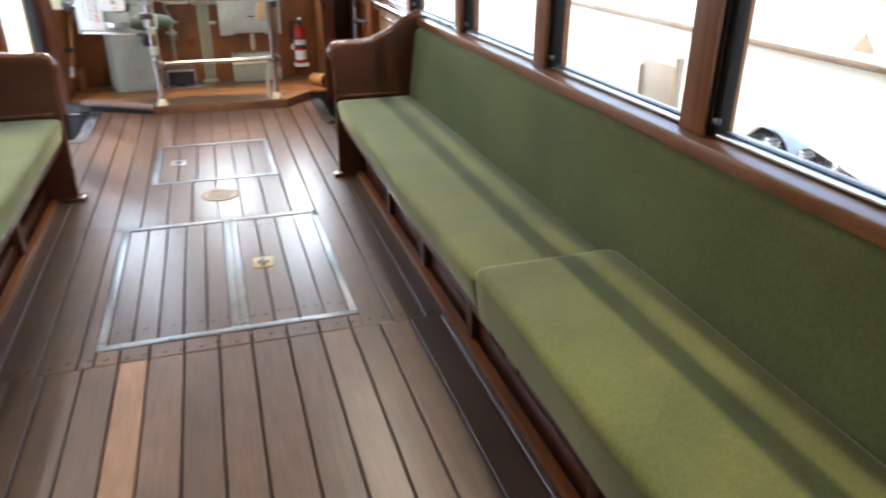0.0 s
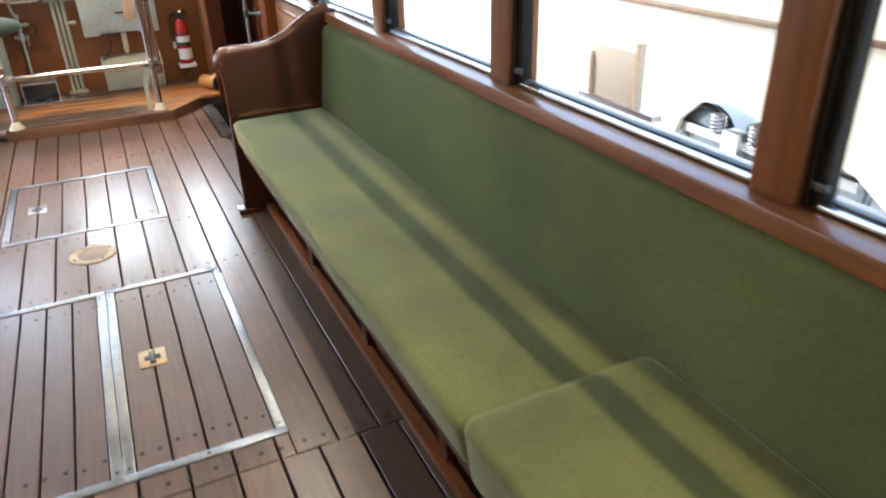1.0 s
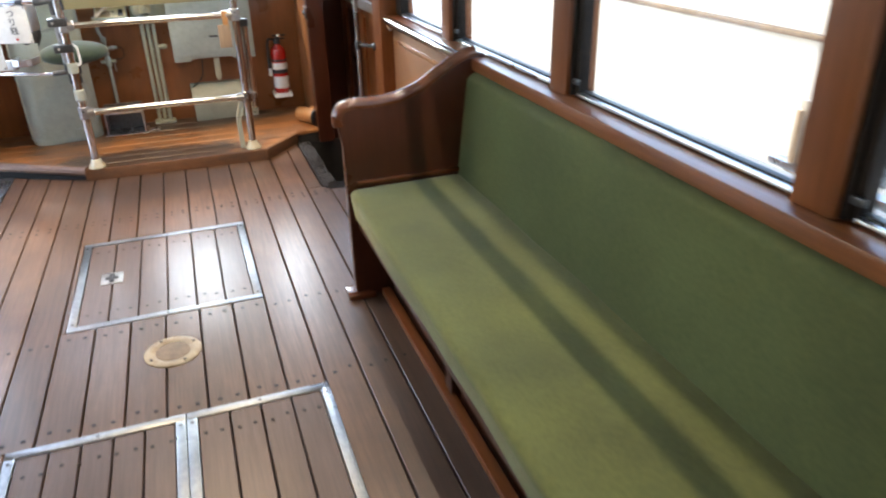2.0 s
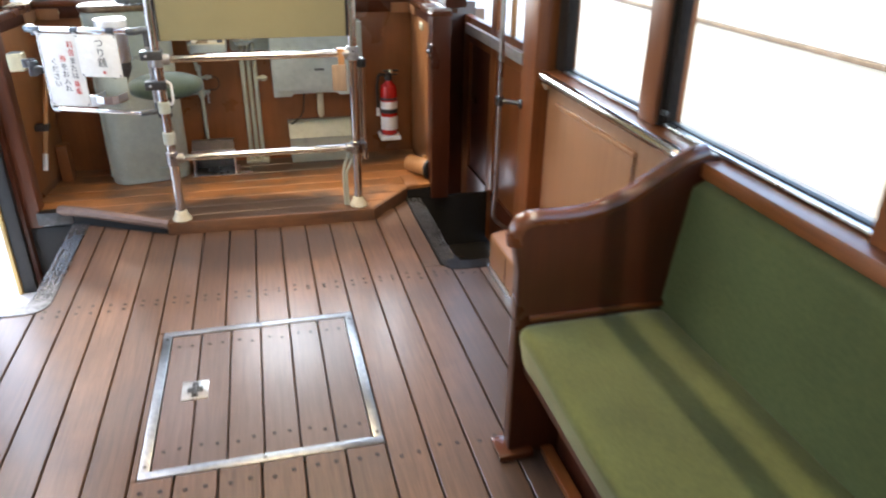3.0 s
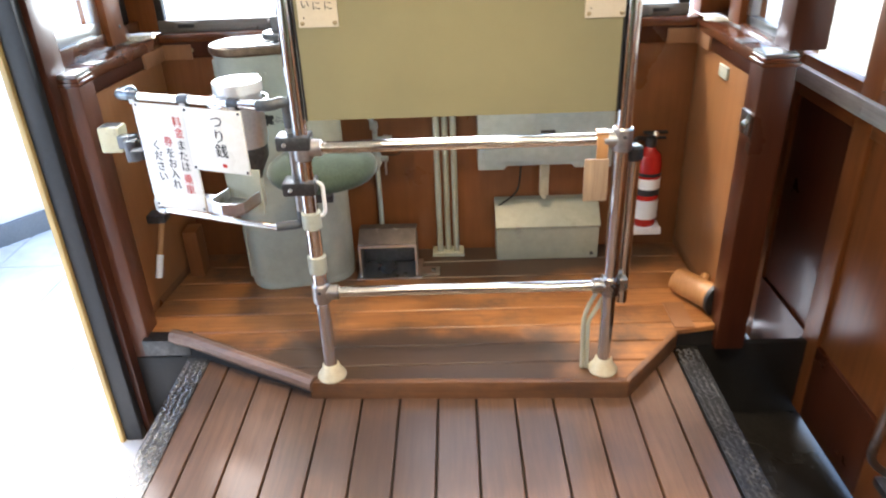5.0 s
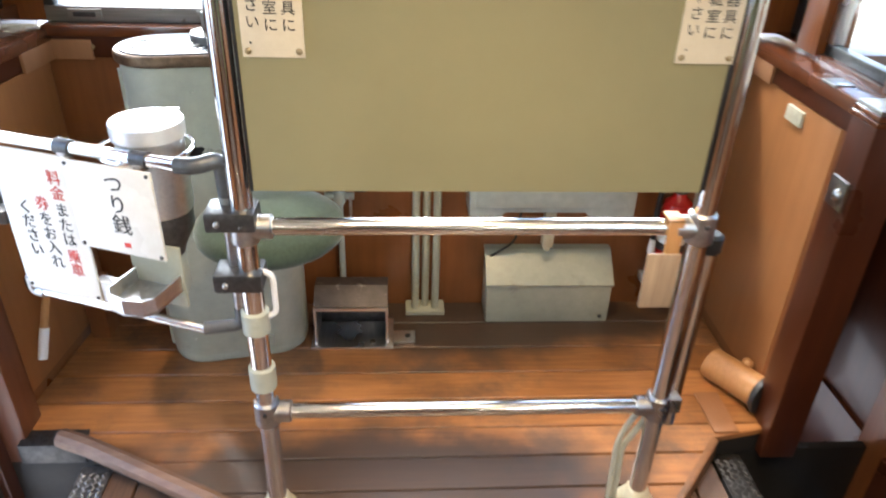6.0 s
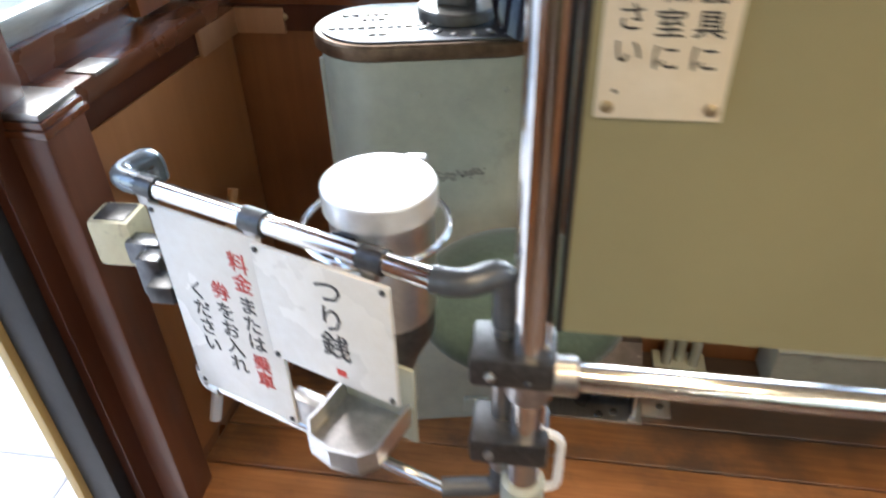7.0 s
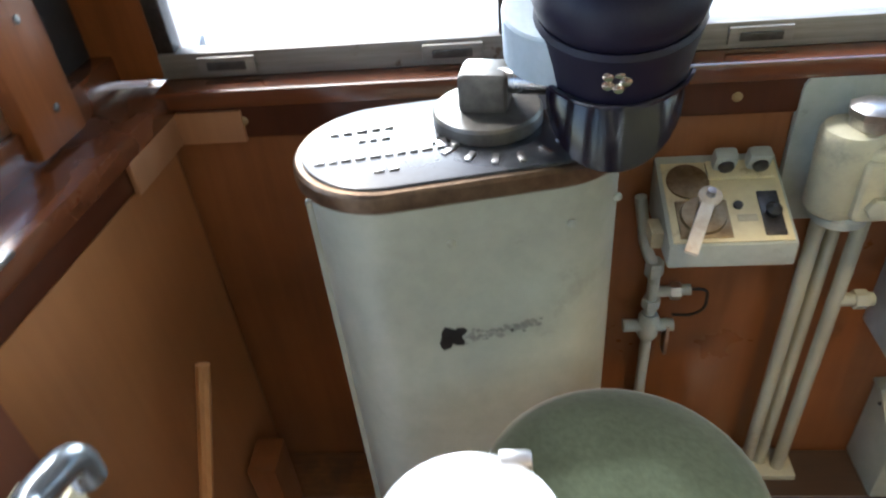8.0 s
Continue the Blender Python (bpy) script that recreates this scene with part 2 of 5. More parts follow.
M_FLOORIN = mat("worn_flange_middle", (0.24, 0.16, 0.085), 0.5, col2=(0.13, 0.085, 0.045), fine=25, vary=0.25)
M_TAG = mat("worn_tag_wood", (0.40, 0.28, 0.17), 0.55, col2=(0.27, 0.18, 0.11), stretch=GZ, fine=20, vary=0.2)
M_INNER = mat("cab_inner_panel", (0.33, 0.138, 0.048), 0.36, col2=(0.29, 0.117, 0.040), stretch=GZ, fine=4, vary=0.16, coat=0.2, bump=0.04)
M_GUIDE = mat("dark_window_channel", (0.020, 0.013, 0.009), 0.75, col2=(0.012, 0.008, 0.006), spec=0.2)
M_LID = mat("white_metal_lid", (0.78, 0.79, 0.80), 0.36, 0.7, col2=(0.70, 0.71, 0.72), vary=0.05, bump=0.02)
M_NAIL = mat("rusted_nail_iron", (0.030, 0.024, 0.021), 0.75, 0.3, col2=(0.018, 0.014, 0.012), vary=0.3)
M_RUBBER = mat("black_rubber", (0.016, 0.016, 0.016), 0.5, col2=(0.010, 0.010, 0.010))
M_HSTEEL = mat("hatch_steel", (0.34, 0.36, 0.38), 0.33, 1.0, col2=(0.25, 0.27, 0.29), stretch=(2, 2, 2), fine=25, vary=0.25, bump=0.06)
M_RIB = mat("tread_rib_steel", (0.34, 0.34, 0.34), 0.25, 0.9, col2=(0.12, 0.12, 0.12), vary=0.3)
M_RIBD = mat("dull_rib_steel", (0.13, 0.13, 0.13), 0.35, 0.7, col2=(0.03, 0.03, 0.03), big=20, fine=60, vary=0.6)
M_TREADW = mat("worn_bright_tread", (0.20, 0.20, 0.20), 0.30, 0.8, col2=(0.07, 0.07, 0.07), fine=30, vary=0.4, bump=0.2)
M_TREAD = mat("tread_plate", (0.035, 0.034, 0.033), 0.28, 0.5, col2=(0.02, 0.02, 0.02), vary=0.3)
M_GREYG = mat("grey_green_paint", (0.38, 0.39, 0.31), 0.40, col2=(0.33, 0.345, 0.275), big=5, fine=30, vary=0.12, stain=(0.15, 0.14, 0.11),
              stain_scale=6, stain_lo=0.60, stain_hi=0.74, stain_amt=0.55, bump=0.14)
M_BLUEG = mat("blue_grey_paint", (0.42, 0.47, 0.44), 0.4, col2=(0.35, 0.395, 0.37), fine=30, vary=0.15, bump=0.15, stain=(0.13, 0.12, 0.10), stain_scale=12, stain_lo=0.60, stain_hi=0.72, stain_amt=0.55)
M_CREAMP = mat("cream_paint", (0.70, 0.64, 0.42), 0.42, col2=(0.62, 0.55, 0.35), fine=40, vary=0.1, stain=(0.22, 0.14, 0.07),
               stain_scale=25, stain_lo=0.6, stain_hi=0.7, stain_amt=0.6)
M_FLANGE = mat("cream_flange_paint", (0.55, 0.52, 0.38), 0.4, col2=(0.44, 0.40, 0.28), fine=50, vary=0.15)
M_KHAKI = mat("khaki_panel_paint", (0.25, 0.218, 0.112), 0.65, col2=(0.236, 0.206, 0.105), fine=9, vary=0.04, stain=(0.24, 0.215, 0.118),
              stain_lo=0.62, stain_hi=0.8, stain_amt=0.25, bump=0.03)
M_SIGN = mat("sign_white", (0.76, 0.74, 0.68), 0.25, col2=(0.72, 0.69, 0.62), vary=0.05, bump=0.02, coat=0.3)
M_PLATE = mat("sign_cream", (0.66, 0.58, 0.44), 0.3, col2=(0.62, 0.54, 0.40), vary=0.06, bump=0.02)
M_RED = mat("red_ink", (0.62, 0.045, 0.03), 0.5, vary=0.1, bump=0)
M_INK = mat("black_ink", (0.02, 0.02, 0.022), 0.5, vary=0.1, bump=0)
M_REDP = mat("red_enamel", (0.50, 0.018, 0.014), 0.25, col2=(0.42, 0.014, 0.012), vary=0.1, coat=0.5, bump=0.02)
M_WHITE = mat("white_enamel", (0.80, 0.80, 0.79), 0.35, col2=(0.76, 0.76, 0.75), vary=0.04, bump=0.03)
M_NAVY = mat("navy_cloth", (0.009, 0.008, 0.024), 0.45, col2=(0.005, 0.005, 0.017), fine=300, bump=0.12, spec=0.3)
M_CRANK = mat("worn_cream_crank", (0.80, 0.74, 0.62), 0.4, col2=(0.62, 0.50, 0.36), fine=40, vary=0.15)
M_VISOR = mat("black_patent_visor", (0.009, 0.009, 0.026), 0.2, col2=(0.008, 0.009, 0.016), coat=0.6, bump=0.0)
M_PALEBLUE = mat("pale_band", (0.48, 0.58, 0.66), 0.5, col2=(0.42, 0.52, 0.6), fine=100)
M_BROOM = mat("hammer_handle_wood", (0.48, 0.24, 0.09), 0.5, col2=(0.38, 0.18, 0.06), stretch=GZ, fine=14)
M_CEIL = mat("ceiling_cream", (0.70, 0.66, 0.56), 0.5, vary=0.05)
M_OUTWALL = mat("outside_white_wall", (0.80, 0.79, 0.76), 0.7, col2=(0.76, 0.75, 0.72), fine=8, vary=0.05)
M_BASEB = mat("outside_base_grey", (0.17, 0.18, 0.185), 0.6, col2=(0.14, 0.15, 0.155), vary=0.1)
M_STONE = mat("stone_paving", (0.62, 0.60, 0.56), 0.6, col2=(0.50, 0.48, 0.45), big=1.5, fine=5, vary=0.12, bump=0.3, bump_d=0.01)
M_CREAMBODY = mat("cream_car_body", (0.60, 0.52, 0.40), 0.35, col2=(0.57, 0.49, 0.37), vary=0.04, bump=0.02)
M_PALEPOST = mat("pale_board_post", (0.55, 0.40, 0.25), 0.5, vary=0.1)
M_ORANGE = mat("orange_wood_trim", (0.42, 0.20, 0.07), 0.4, vary=0.1)


def glass_mat():
    m = bpy.data.materials.new("window_glass")
    m.use_nodes = True
    nt = m.node_tree
    n, l = nt.nodes, nt.links
    n.remove(n["Principled BSDF"])
    tr, gl, mx, fr = n.new("ShaderNodeBsdfTransparent"), n.new("ShaderNodeBsdfGlossy"), n.new("ShaderNodeMixShader"), n.new("ShaderNodeLayerWeight")
    gl.inputs["Roughness"].default_value = 0.02
    tr.inputs[0].default_value = (0.97, 0.98, 0.97, 1)
    pw, sc = n.new("ShaderNodeMath"), n.new("ShaderNodeMath")
    pw.operation, sc.operation = "POWER", "MULTIPLY_ADD"
    pw.inputs[1].default_value, sc.inputs[1].default_value, sc.inputs[2].default_value = 5.0, 0.6, 0.03
    l.new(fr.outputs["Facing"], pw.inputs[0])
    l.new(pw.outputs[0], sc.inputs[0])
    l.new(sc.outputs[0], mx.inputs[0])
    l.new(tr.outputs[0], mx.inputs[1])
    l.new(gl.outputs[0], mx.inputs[2])
    l.new(mx.outputs[0], n["Material Output"].inputs[0])
    return m


M_GLASS = glass_mat()

# ---------------------------------------------------------------- mesh helpers
ORIGIN = {}


def thing(name, at, label, category, group="", kind=""):
    """An Empty at the base of a thing; its parts are given in world places."""
    e = new(name)
    e.location = at
    e.empty_display_size = 0.05
    ORIGIN[e.name] = Vector(at)
    return tagged(e, label, category, group, kind)


def part(name, bm, material, parent, label="", smooth=True, angle=35):
    me = bpy.data.meshes.new(name)
    o = ORIGIN[parent.name]
    bmesh.ops.translate(bm, verts=bm.verts, vec=-o)
    bmesh.ops.recalc_face_normals(bm, faces=bm.faces)
    bm.to_mesh(me)
    bm.free()
    me.materials.append(material)
    if smooth:
        me.polygons.foreach_set("use_smooth", [True] * len(me.polygons))
        me.set_sharp_from_angle(angle=radians(angle))
    ob = new(name, me)
    ob.parent = parent
    ORIGIN[ob.name] = o
    return tagged(ob, label)


def solid(name, bm, material, label, category, kind="structure", smooth=True):
    """A top-level mesh of its own."""
    me = bpy.data.meshes.new(name)
    bmesh.ops.recalc_face_normals(bm, faces=bm.faces)
    bm.to_mesh(me)
    bm.free()
    me.materials.append(material)
    if smooth:
        me.polygons.foreach_set("use_smooth", [True] * len(me.polygons))
        me.set_sharp_from_angle(angle=radians(35))
    ob = new(name, me)
    ORIGIN[ob.name] = Vector((0, 0, 0))
    return tagged(ob, label, category, kind=kind)


def box(x0, x1, y0, y1, z0, z1, bev=0.004, bm=None, segs=2):
    """A bevelled block; with bm, joined to it."""
    t = bmesh.new()
    bmesh.ops.create_cube(t, size=1)
    for v in t.verts:
        v.co = ((x0 + x1) / 2 + v.co.x * (x1 - x0), (y0 + y1) / 2 + v.co.y * (y1 - y0), (z0 + z1) / 2 + v.co.z * (z1 - z0))
    b = min(bev, 0.45 * min(abs(x1 - x0), abs(y1 - y0), abs(z1 - z0)))
    if b > 0:
        bmesh.ops.bevel(t, geom=t.edges[:], offset=b, segments=segs, affect="EDGES", profile=0.6)
    return join(bm, t)


def join(bm, t):
    if bm is None:
        return t
    me = bpy.data.meshes.new("tmp")
    t.to_mesh(me)
    t.free()
    bm.from_mesh(me)
    bpy.data.meshes.remove(me)
    return bm


def moved(bm, m):
    bmesh.ops.transform(bm, matrix=m, verts=bm.verts)
    return bm


def fillet(pts, r, n=5):
    """A polyline with rounded corners."""
    pts = [Vector(p) for p in pts]
    out = [pts[0]]
    for a, b, c in zip(pts, pts[1:], pts[2:]):
        u, w = (a - b), (c - b)
        k = min(r, u.length * 0.49, w.length * 0.49)
        p, q = b + u.normalized() * k, b + w.normalized() * k
        for i in range(n + 1):
            t = i / n
            out.append((1 - t) ** 2 * p + 2 * t * (1 - t) * b + t * t * q)
    return out + [pts[-1]]


def tube(pts, r, segs=14, bm=None, r1=None):
    """A round bar along a polyline; r1: radius at its end."""
    t = bmesh.new()
    pts = [Vector(p) for p in pts]
    ref, rings = None, []
    for i, p in enumerate(pts):
        a = pts[max(i - 1, 0)]
        b = pts[min(i + 1, len(pts) - 1)]
        ax = (b - a).normalized()
        if ref is None:
            ref = ax.orthogonal().normalized()
        ref = (ref - ax * ref.dot(ax)).normalized()
        side = ax.cross(ref)
        rad = r if r1 is None else r + (r1 - r) * i / (len(pts) - 1)
        rings.append([t.verts.new(p + rad * (math.cos(k * math.tau / segs) * ref + math.sin(k * math.tau / segs) * side)) for k in range(segs)])
    for a, b in zip(rings, rings[1:]):
        for k in range(segs):
            t.faces.new((a[k], a[(k + 1) % segs], b[(k + 1) % segs], b[k]))
    t.faces.new(rings[0][::-1])
    t.faces.new(rings[-1])
    return join(bm, t)


def lathe(profile, at=(0, 0, 0), segs=32, bm=None, axis=None):
    """A turned body from (radius, height) pairs; axis: its direction."""
    t = bmesh.new()
    rings = []
    for r, z in profile:
        rings.append([t.verts.new((max(r, 1e-4) * math.cos(k * math.tau / segs), max(r, 1e-4) * math.sin(k * math.tau / segs), z)) for k in range(segs)])
    for a, b in zip(rings, rings[1:]):
        for k in range(segs):
            t.faces.new((a[k], a[(k + 1) % segs], b[(k + 1) % segs], b[k]))
    t.faces.new(rings[0][::-1])
    t.faces.new(rings[-1])
    m = Matrix.Translation(at)
    if axis is not None:
        m = m @ Vector(axis).to_track_quat("Z", "Y").to_matrix().to_4x4()
    return join(bm, moved(t, m))


def prism(poly, lo, hi, axis="z", bev=0.0, bm=None, segs=2):
    """A polygon pulled along an axis. poly: pairs of the two other coordinates in order."""
    t = bmesh.new()

    def place(p, h):
        return {"z": (p[0], p[1], h), "y": (p[0], h, p[1]), "x": (h, p[0], p[1])}[axis]

    a = [t.verts.new(place(p, lo)) for p in poly]
    b = [t.verts.new(place(p, hi)) for p in poly]
    t.faces.new(a[::-1])
    t.faces.new(b)
    for i in range(len(poly)):
        j = (i + 1) % len(poly)
        t.faces.new((a[i], a[j], b[j], b[i]))
    if bev:
        bmesh.ops.recalc_face_normals(t, faces=t.faces)
        e = [e for e in t.edges if len(e.link_faces) == 2 and e.calc_face_angle(0) > radians(25)]
        bmesh.ops.bevel(t, geom=e, offset=bev, segments=segs, affect="EDGES", profile=0.6)
    return join(bm, t)


def cushion(profile, y0, y1, rnd=0.03, step=0.06, lump=0.004, seed=0.0, tuck=0.10):
    """An upholstered body: a closed (x, z) section along y with rounded ends and soft lumps."""
    t = bmesh.new()
    cx = sum(p[0] for p in profile) / len(profile)
    cz = sum(p[1] for p in profile) / len(profile)
    ys = [(y0, 1 - tuck), (y0 + rnd * 0.25, 1 - tuck * 0.45), (y0 + rnd * 0.6, 1 - tuck * 0.15), (y0 + rnd, 1.0)]
    n = max(2, int((y1 - y0 - 2 * rnd) / step))
    ys += [(y0 + rnd + (y1 - y0 - 2 * rnd) * i / n, 1.0) for i in range(1, n)]
    ys += [(y1 - rnd, 1.0), (y1 - rnd * 0.6, 1 - tuck * 0.15), (y1 - rnd * 0.25, 1 - tuck * 0.45), (y1, 1 - tuck)]
    rings = []
    for y, s in ys:
        ring = []
        for x, z in profile:
            k = noise.noise(Vector((x * 5 + seed, y * 3.1, z * 5))) * lump * (1 if s == 1 else 0.3)
            ring.append(t.verts.new((cx + (x - cx) * s + k, y, cz + (z - cz) * s + k)))
        rings.append(ring)
    m = len(profile)
    for a, b in zip(rings, rings[1:]):
        for i in range(m):
            t.faces.new((a[i], a[(i + 1) % m], b[(i + 1) % m], b[i]))
    t.faces.new(rings[0][::-1])
    t.faces.new(rings[-1])
    return t


def rounded(pts, r, n=4):
    """A closed polygon with rounded corners."""
    out = []
    m = len(pts)
    for i in range(m):
        a, b, c = Vector(pts[i - 1]), Vector(pts[i]), Vector(pts[(i + 1) % m])
        rr = r[i] if isinstance(r, (list, tuple)) else r
        u, w = a - b, c - b
        k = min(rr, u.length * 0.45, w.length * 0.45)
        p, q = b + u.normalized() * k, b + w.normalized() * k
        for j in range(n + 1):
            s = j / n
            v = (1 - s) ** 2 * p + 2 * s * (1 - s) * b + s * s * q
            out.append((v.x, v.y))
    return out


def dense(pts, step):
    """More points along a closed polygon."""
    out = []
    for i in range(len(pts)):
        a, b = Vector(pts[i]), Vector(pts[(i + 1) % len(pts)])
        k = max(1, int((b - a).length / step))
        out += [tuple(a + (b - a) * j / k) for j in range(k)]
    return out


def stadium(cx, cy, w, dpt, n=14):
    """Outline of a box with two half-round ends."""
    r = dpt / 2
    out = []
    for s, c in ((1, cx + w / 2 - r), (-1, cx - w / 2 + r)):
        for k in range(n + 1):
            a = -math.pi / 2 + math.pi * k / n
            out.append((c + s * r * math.cos(a), cy + s * r * math.sin(a)))
    return out


def writing(name, text, size, m, material, parent, thick=0.0006, gap=1.0):
    """Upright column of characters with the built-in font, as a mesh laid at the pose m."""
    c = bpy.data.curves.new(name, "FONT")
    c.body, c.size, c.align_x, c.extrude, c.space_line, c.resolution_u = "\n".join(text), size, "CENTER", thick, gap, 2
    tmp = new("tmp_text", c)
    me = bpy.data.meshes.new_from_object(tmp.evaluated_get(bpy.context.evaluated_depsgraph_get()))
    bpy.data.objects.remove(tmp)
    bpy.data.curves.remove(c)
    me.transform(Matrix.Translation(-ORIGIN[parent.name]) @ m)
    me.materials.clear()
    me.materials.append(material)
    ob = new(name, me)
    ob.parent = parent
    ORIGIN[ob.name] = ORIGIN[parent.name]
    return ob

# ---------------------------------------------------------------- plan
XL, XR = -0.85, 1.60          # inner faces of the side walls
SILL = 0.865                  # window sills of the saloon
Y_REAR, Y_FRONT = -1.6, 6.82  # closing wall behind, dash in front
TOP = 2.25                    # ceiling
PLAT = 0.062                  # driver's platform
D0, D1 = 5.50, 6.12           # doorways
POSTS = [1.56 + 0.935 * k for k in range(-3, 4)]  # near edge of each window post


def mirror(x):
    return XL + XR - x


# ---------------------------------------------------------------- side walls
def side_wall(name, s, label):
    """Lower wall, sill, posts, guides, frames and panes of one side; s: +1 for the bench side, -1 for the entrance side."""
    X = (lambda x: x) if s > 0 else mirror

    def bx(a, b, *r, **k):
        a, b = sorted((X(a), X(b)))
        return box(a, b, *r, **k)

    root = solid(name, bx(XR, XR + 0.09, Y_REAR, 5.25, -0.02, 0.82, 0.002), M_WOODY, label, "wall")
    part("upper_wall", bx(XR, XR + 0.09, Y_REAR, 5.24, 1.85, TOP, 0.002), M_WOODY, root, "varnished wooden header above the windows")
    part("sill", bx(XR - 0.055, XR + 0.02, Y_REAR, 5.24, 0.822, SILL, 0.008), M_WOODY, root, "varnished wooden window sill")
    part("sill_step", bx(XR + 0.02, XR + 0.09, Y_REAR, 5.24, 0.82, SILL + 0.004, 0.003), M_WOODY, root)
    edges = [p + 0.041 for p in POSTS] + [5.24]
    for i, y in enumerate(POSTS):
        part("post", bx(XR - 0.012, XR + 0.085, y + 0.072, y + 0.170, SILL - 0.001, 1.86, 0.006), M_WOODZ, root)
        part("window_guide", bx(XR + 0.012, XR + 0.046, y + 0.04, y + 0.075, SILL + 0.003, 1.855, 0.003), M_GUIDE, root, "black window guide channel")
        part("guide_lip", bx(XR + 0.002, XR + 0.013, y + 0.058, y + 0.076, SILL + 0.002, 1.855, 0.003), M_GUIDE, root)
        part("catch", bx(XR + 0.0, XR + 0.013, y + 0.032, y + 0.055, SILL + 0.035, SILL + 0.05, 0.003), M_DARKMET, root, "small steel window catch")
    for y0, y1 in zip([p + 0.170 for p in POSTS], edges[1:]):
        if s < 0 and y0 < 2.6:  # unseen bays of the entrance side, filled in to hold back daylight
            part("infill_panel", bx(XR + 0.015, XR + 0.06, y0, y1, SILL + 0.004, 1.855, 0.003), M_WOODZ, root)
            continue
        bm = bx(XR + 0.006, XR + 0.048, y0, y1, SILL + 0.003, SILL + 0.013, 0.003)
        part("window_frame", bm, M_ALU, root, "aluminium sash rail")
        part("sash_seal", bx(XR + 0.023, XR + 0.041, y0, y1, SILL + 0.012, SILL + 0.018, 0.002), M_RUBBER, root)
        part("sash_bar", bx(XR + 0.023, XR + 0.043, y0, y1, 1.40, 1.445, 0.003), M_ALU, root)
        pane = part("pane", bx(XR + 0.030, XR + 0.034, y0, y1, SILL + 0.014, 1.855, 0), M_GLASS, root, smooth=False)
        pane.visible_shadow = False
    part("window_guide", bx(XR + 0.004, XR + 0.045, 5.150, 5.238, SILL + 0.006, 1.853, 0.004), M_GUIDE, root, "black window guide channel")
    return root


wall_r = side_wall("wall_east", 1, "varnished wooden tram side wall with a row of windows")
wall_l = side_wall("wall_west", -1, "varnished wooden tram side wall with windows behind the bench")


def end_panel(s):
    """The tan panelling, handrail and covered box between bench and door."""
    X = (lambda x: x) if s > 0 else mirror

    def bx(a, b, *r, **k):
        a, b = sorted((X(a), X(b)))
        return box(a, b, *r, **k)

    root = wall_r if s > 0 else wall_l
    part("tan_panel", bx(XR - 0.012, XR + 0.002, 4.20, 5.25, 0.02, 0.80, 0.002), M_TAN, root, "tan panelling below the window")
    part("panel_bead", bx(XR - 0.026, XR - 0.010, 4.50, 5.15, 0.742, 0.760, 0.006), M_TANB, root)
    part("panel_bead", bx(XR - 0.026, XR - 0.010, 4.50, 4.518, 0.20, 0.742, 0.006), M_TANB, root)
    h = thing("handrail", (X(XR - 0.05), 4.7, 0.84), "polished chrome handrail under the window sill", "handrail")
    part("bar", tube(fillet([(X(XR - 0.02), 5.235, 0.80), (X(XR - 0.05), 5.235, 0.845), (X(XR - 0.05), 4.20, 0.845), (X(XR - 0.02), 4.20, 0.80)], 0.03), 0.020), M_CHROME, h)
    for y in (5.1, 4.35):
        part("bracket", tube([(X(XR - 0.05), y, 0.84), (X(XR), y, 0.80)], 0.009), M_CHROME, h)
    c = thing("floor_box", (X(1.48), 4.8, 0), "tan leatherette covered box along the wall", "box", "covered boxes by the doors")
    prof = [(X(x), z) for x, z in rounded([(1.372, 0.012), (1.372, 0.165), (1.588, 0.215), (1.588, 0.012)], 0.014)]
    part("body", prism(prof, 4.20, 5.262, "y", 0.012), M_LEATHER, c)
    part("edge_strip", bx(1.362, 1.374, 4.20, 5.268, 0.002, 0.022, 0.003), M_ALU, c, "pale metal edging strip")
    part("seam", bx(1.3705, 1.373, 5.045, 5.050, 0.024, 0.150, 0.001), M_UNDER, c)
    part("end_cap", bx(1.378, 1.58, 5.262, 5.272, 0.03, 0.15, 0.003), M_LEATHER, c)
    # door pillar
    part("door_pillar", bx(XR - 0.075, XR + 0.10, 5.25, 5.40, -0.30, TOP, 0.008), M_WOODZ, root)
    part("dark_jamb", bx(XR + 0.0, XR + 0.10, 5.40, 5.50, -0.30, TOP, 0.006), M_DARKZ, root)


end_panel(1)
end_panel(-1)

# ---------------------------------------------------------------- closed door on the bench side
door = tagged(thing("door_1", (1.68, 5.85, -0.3), "closed varnished wooden tram door with glazed upper half", "door"), kind="structure")
XD = 1.655
part("stile", box(XD, XD + 0.04, 5.50, 5.76, -0.30, TOP, 0.004), M_WOODZ, door)
part("stile", box(XD, XD + 0.04, 6.14, 6.24, -0.30, TOP, 0.004), M_WOODZ, door)
part("stile", box(XD, XD + 0.04, 6.62, 6.75, -0.30, 0.88, 0.004), M_WOODZ, door)
for a, b in ((5.76, 6.14), (6.24, 6.62)):
    part("rail", box(XD, XD + 0.04, a, b, 0.74, 0.88, 0.004), M_WOODY, door)
    part("rail", box(XD, XD + 0.04, a, b, -0.30, 0.0, 0.004), M_DARKZ, door)
    part("rail", box(XD, XD + 0.04, a, b, 1.75, TOP, 0.004), M_WOODY, door)
    part("panel", box(XD + 0.014, XD + 0.03, a, b, 0.0, 0.74, 0.002), M_WOODZ if a < 6 else M_DARKZ, door)
    part("ledge", box(XD - 0.022, XD + 0.003, a - 0.06, b + 0.04, 0.79, 0.845, 0.004), M_FRAMEL, door, "worn metal ledge on the door rail")
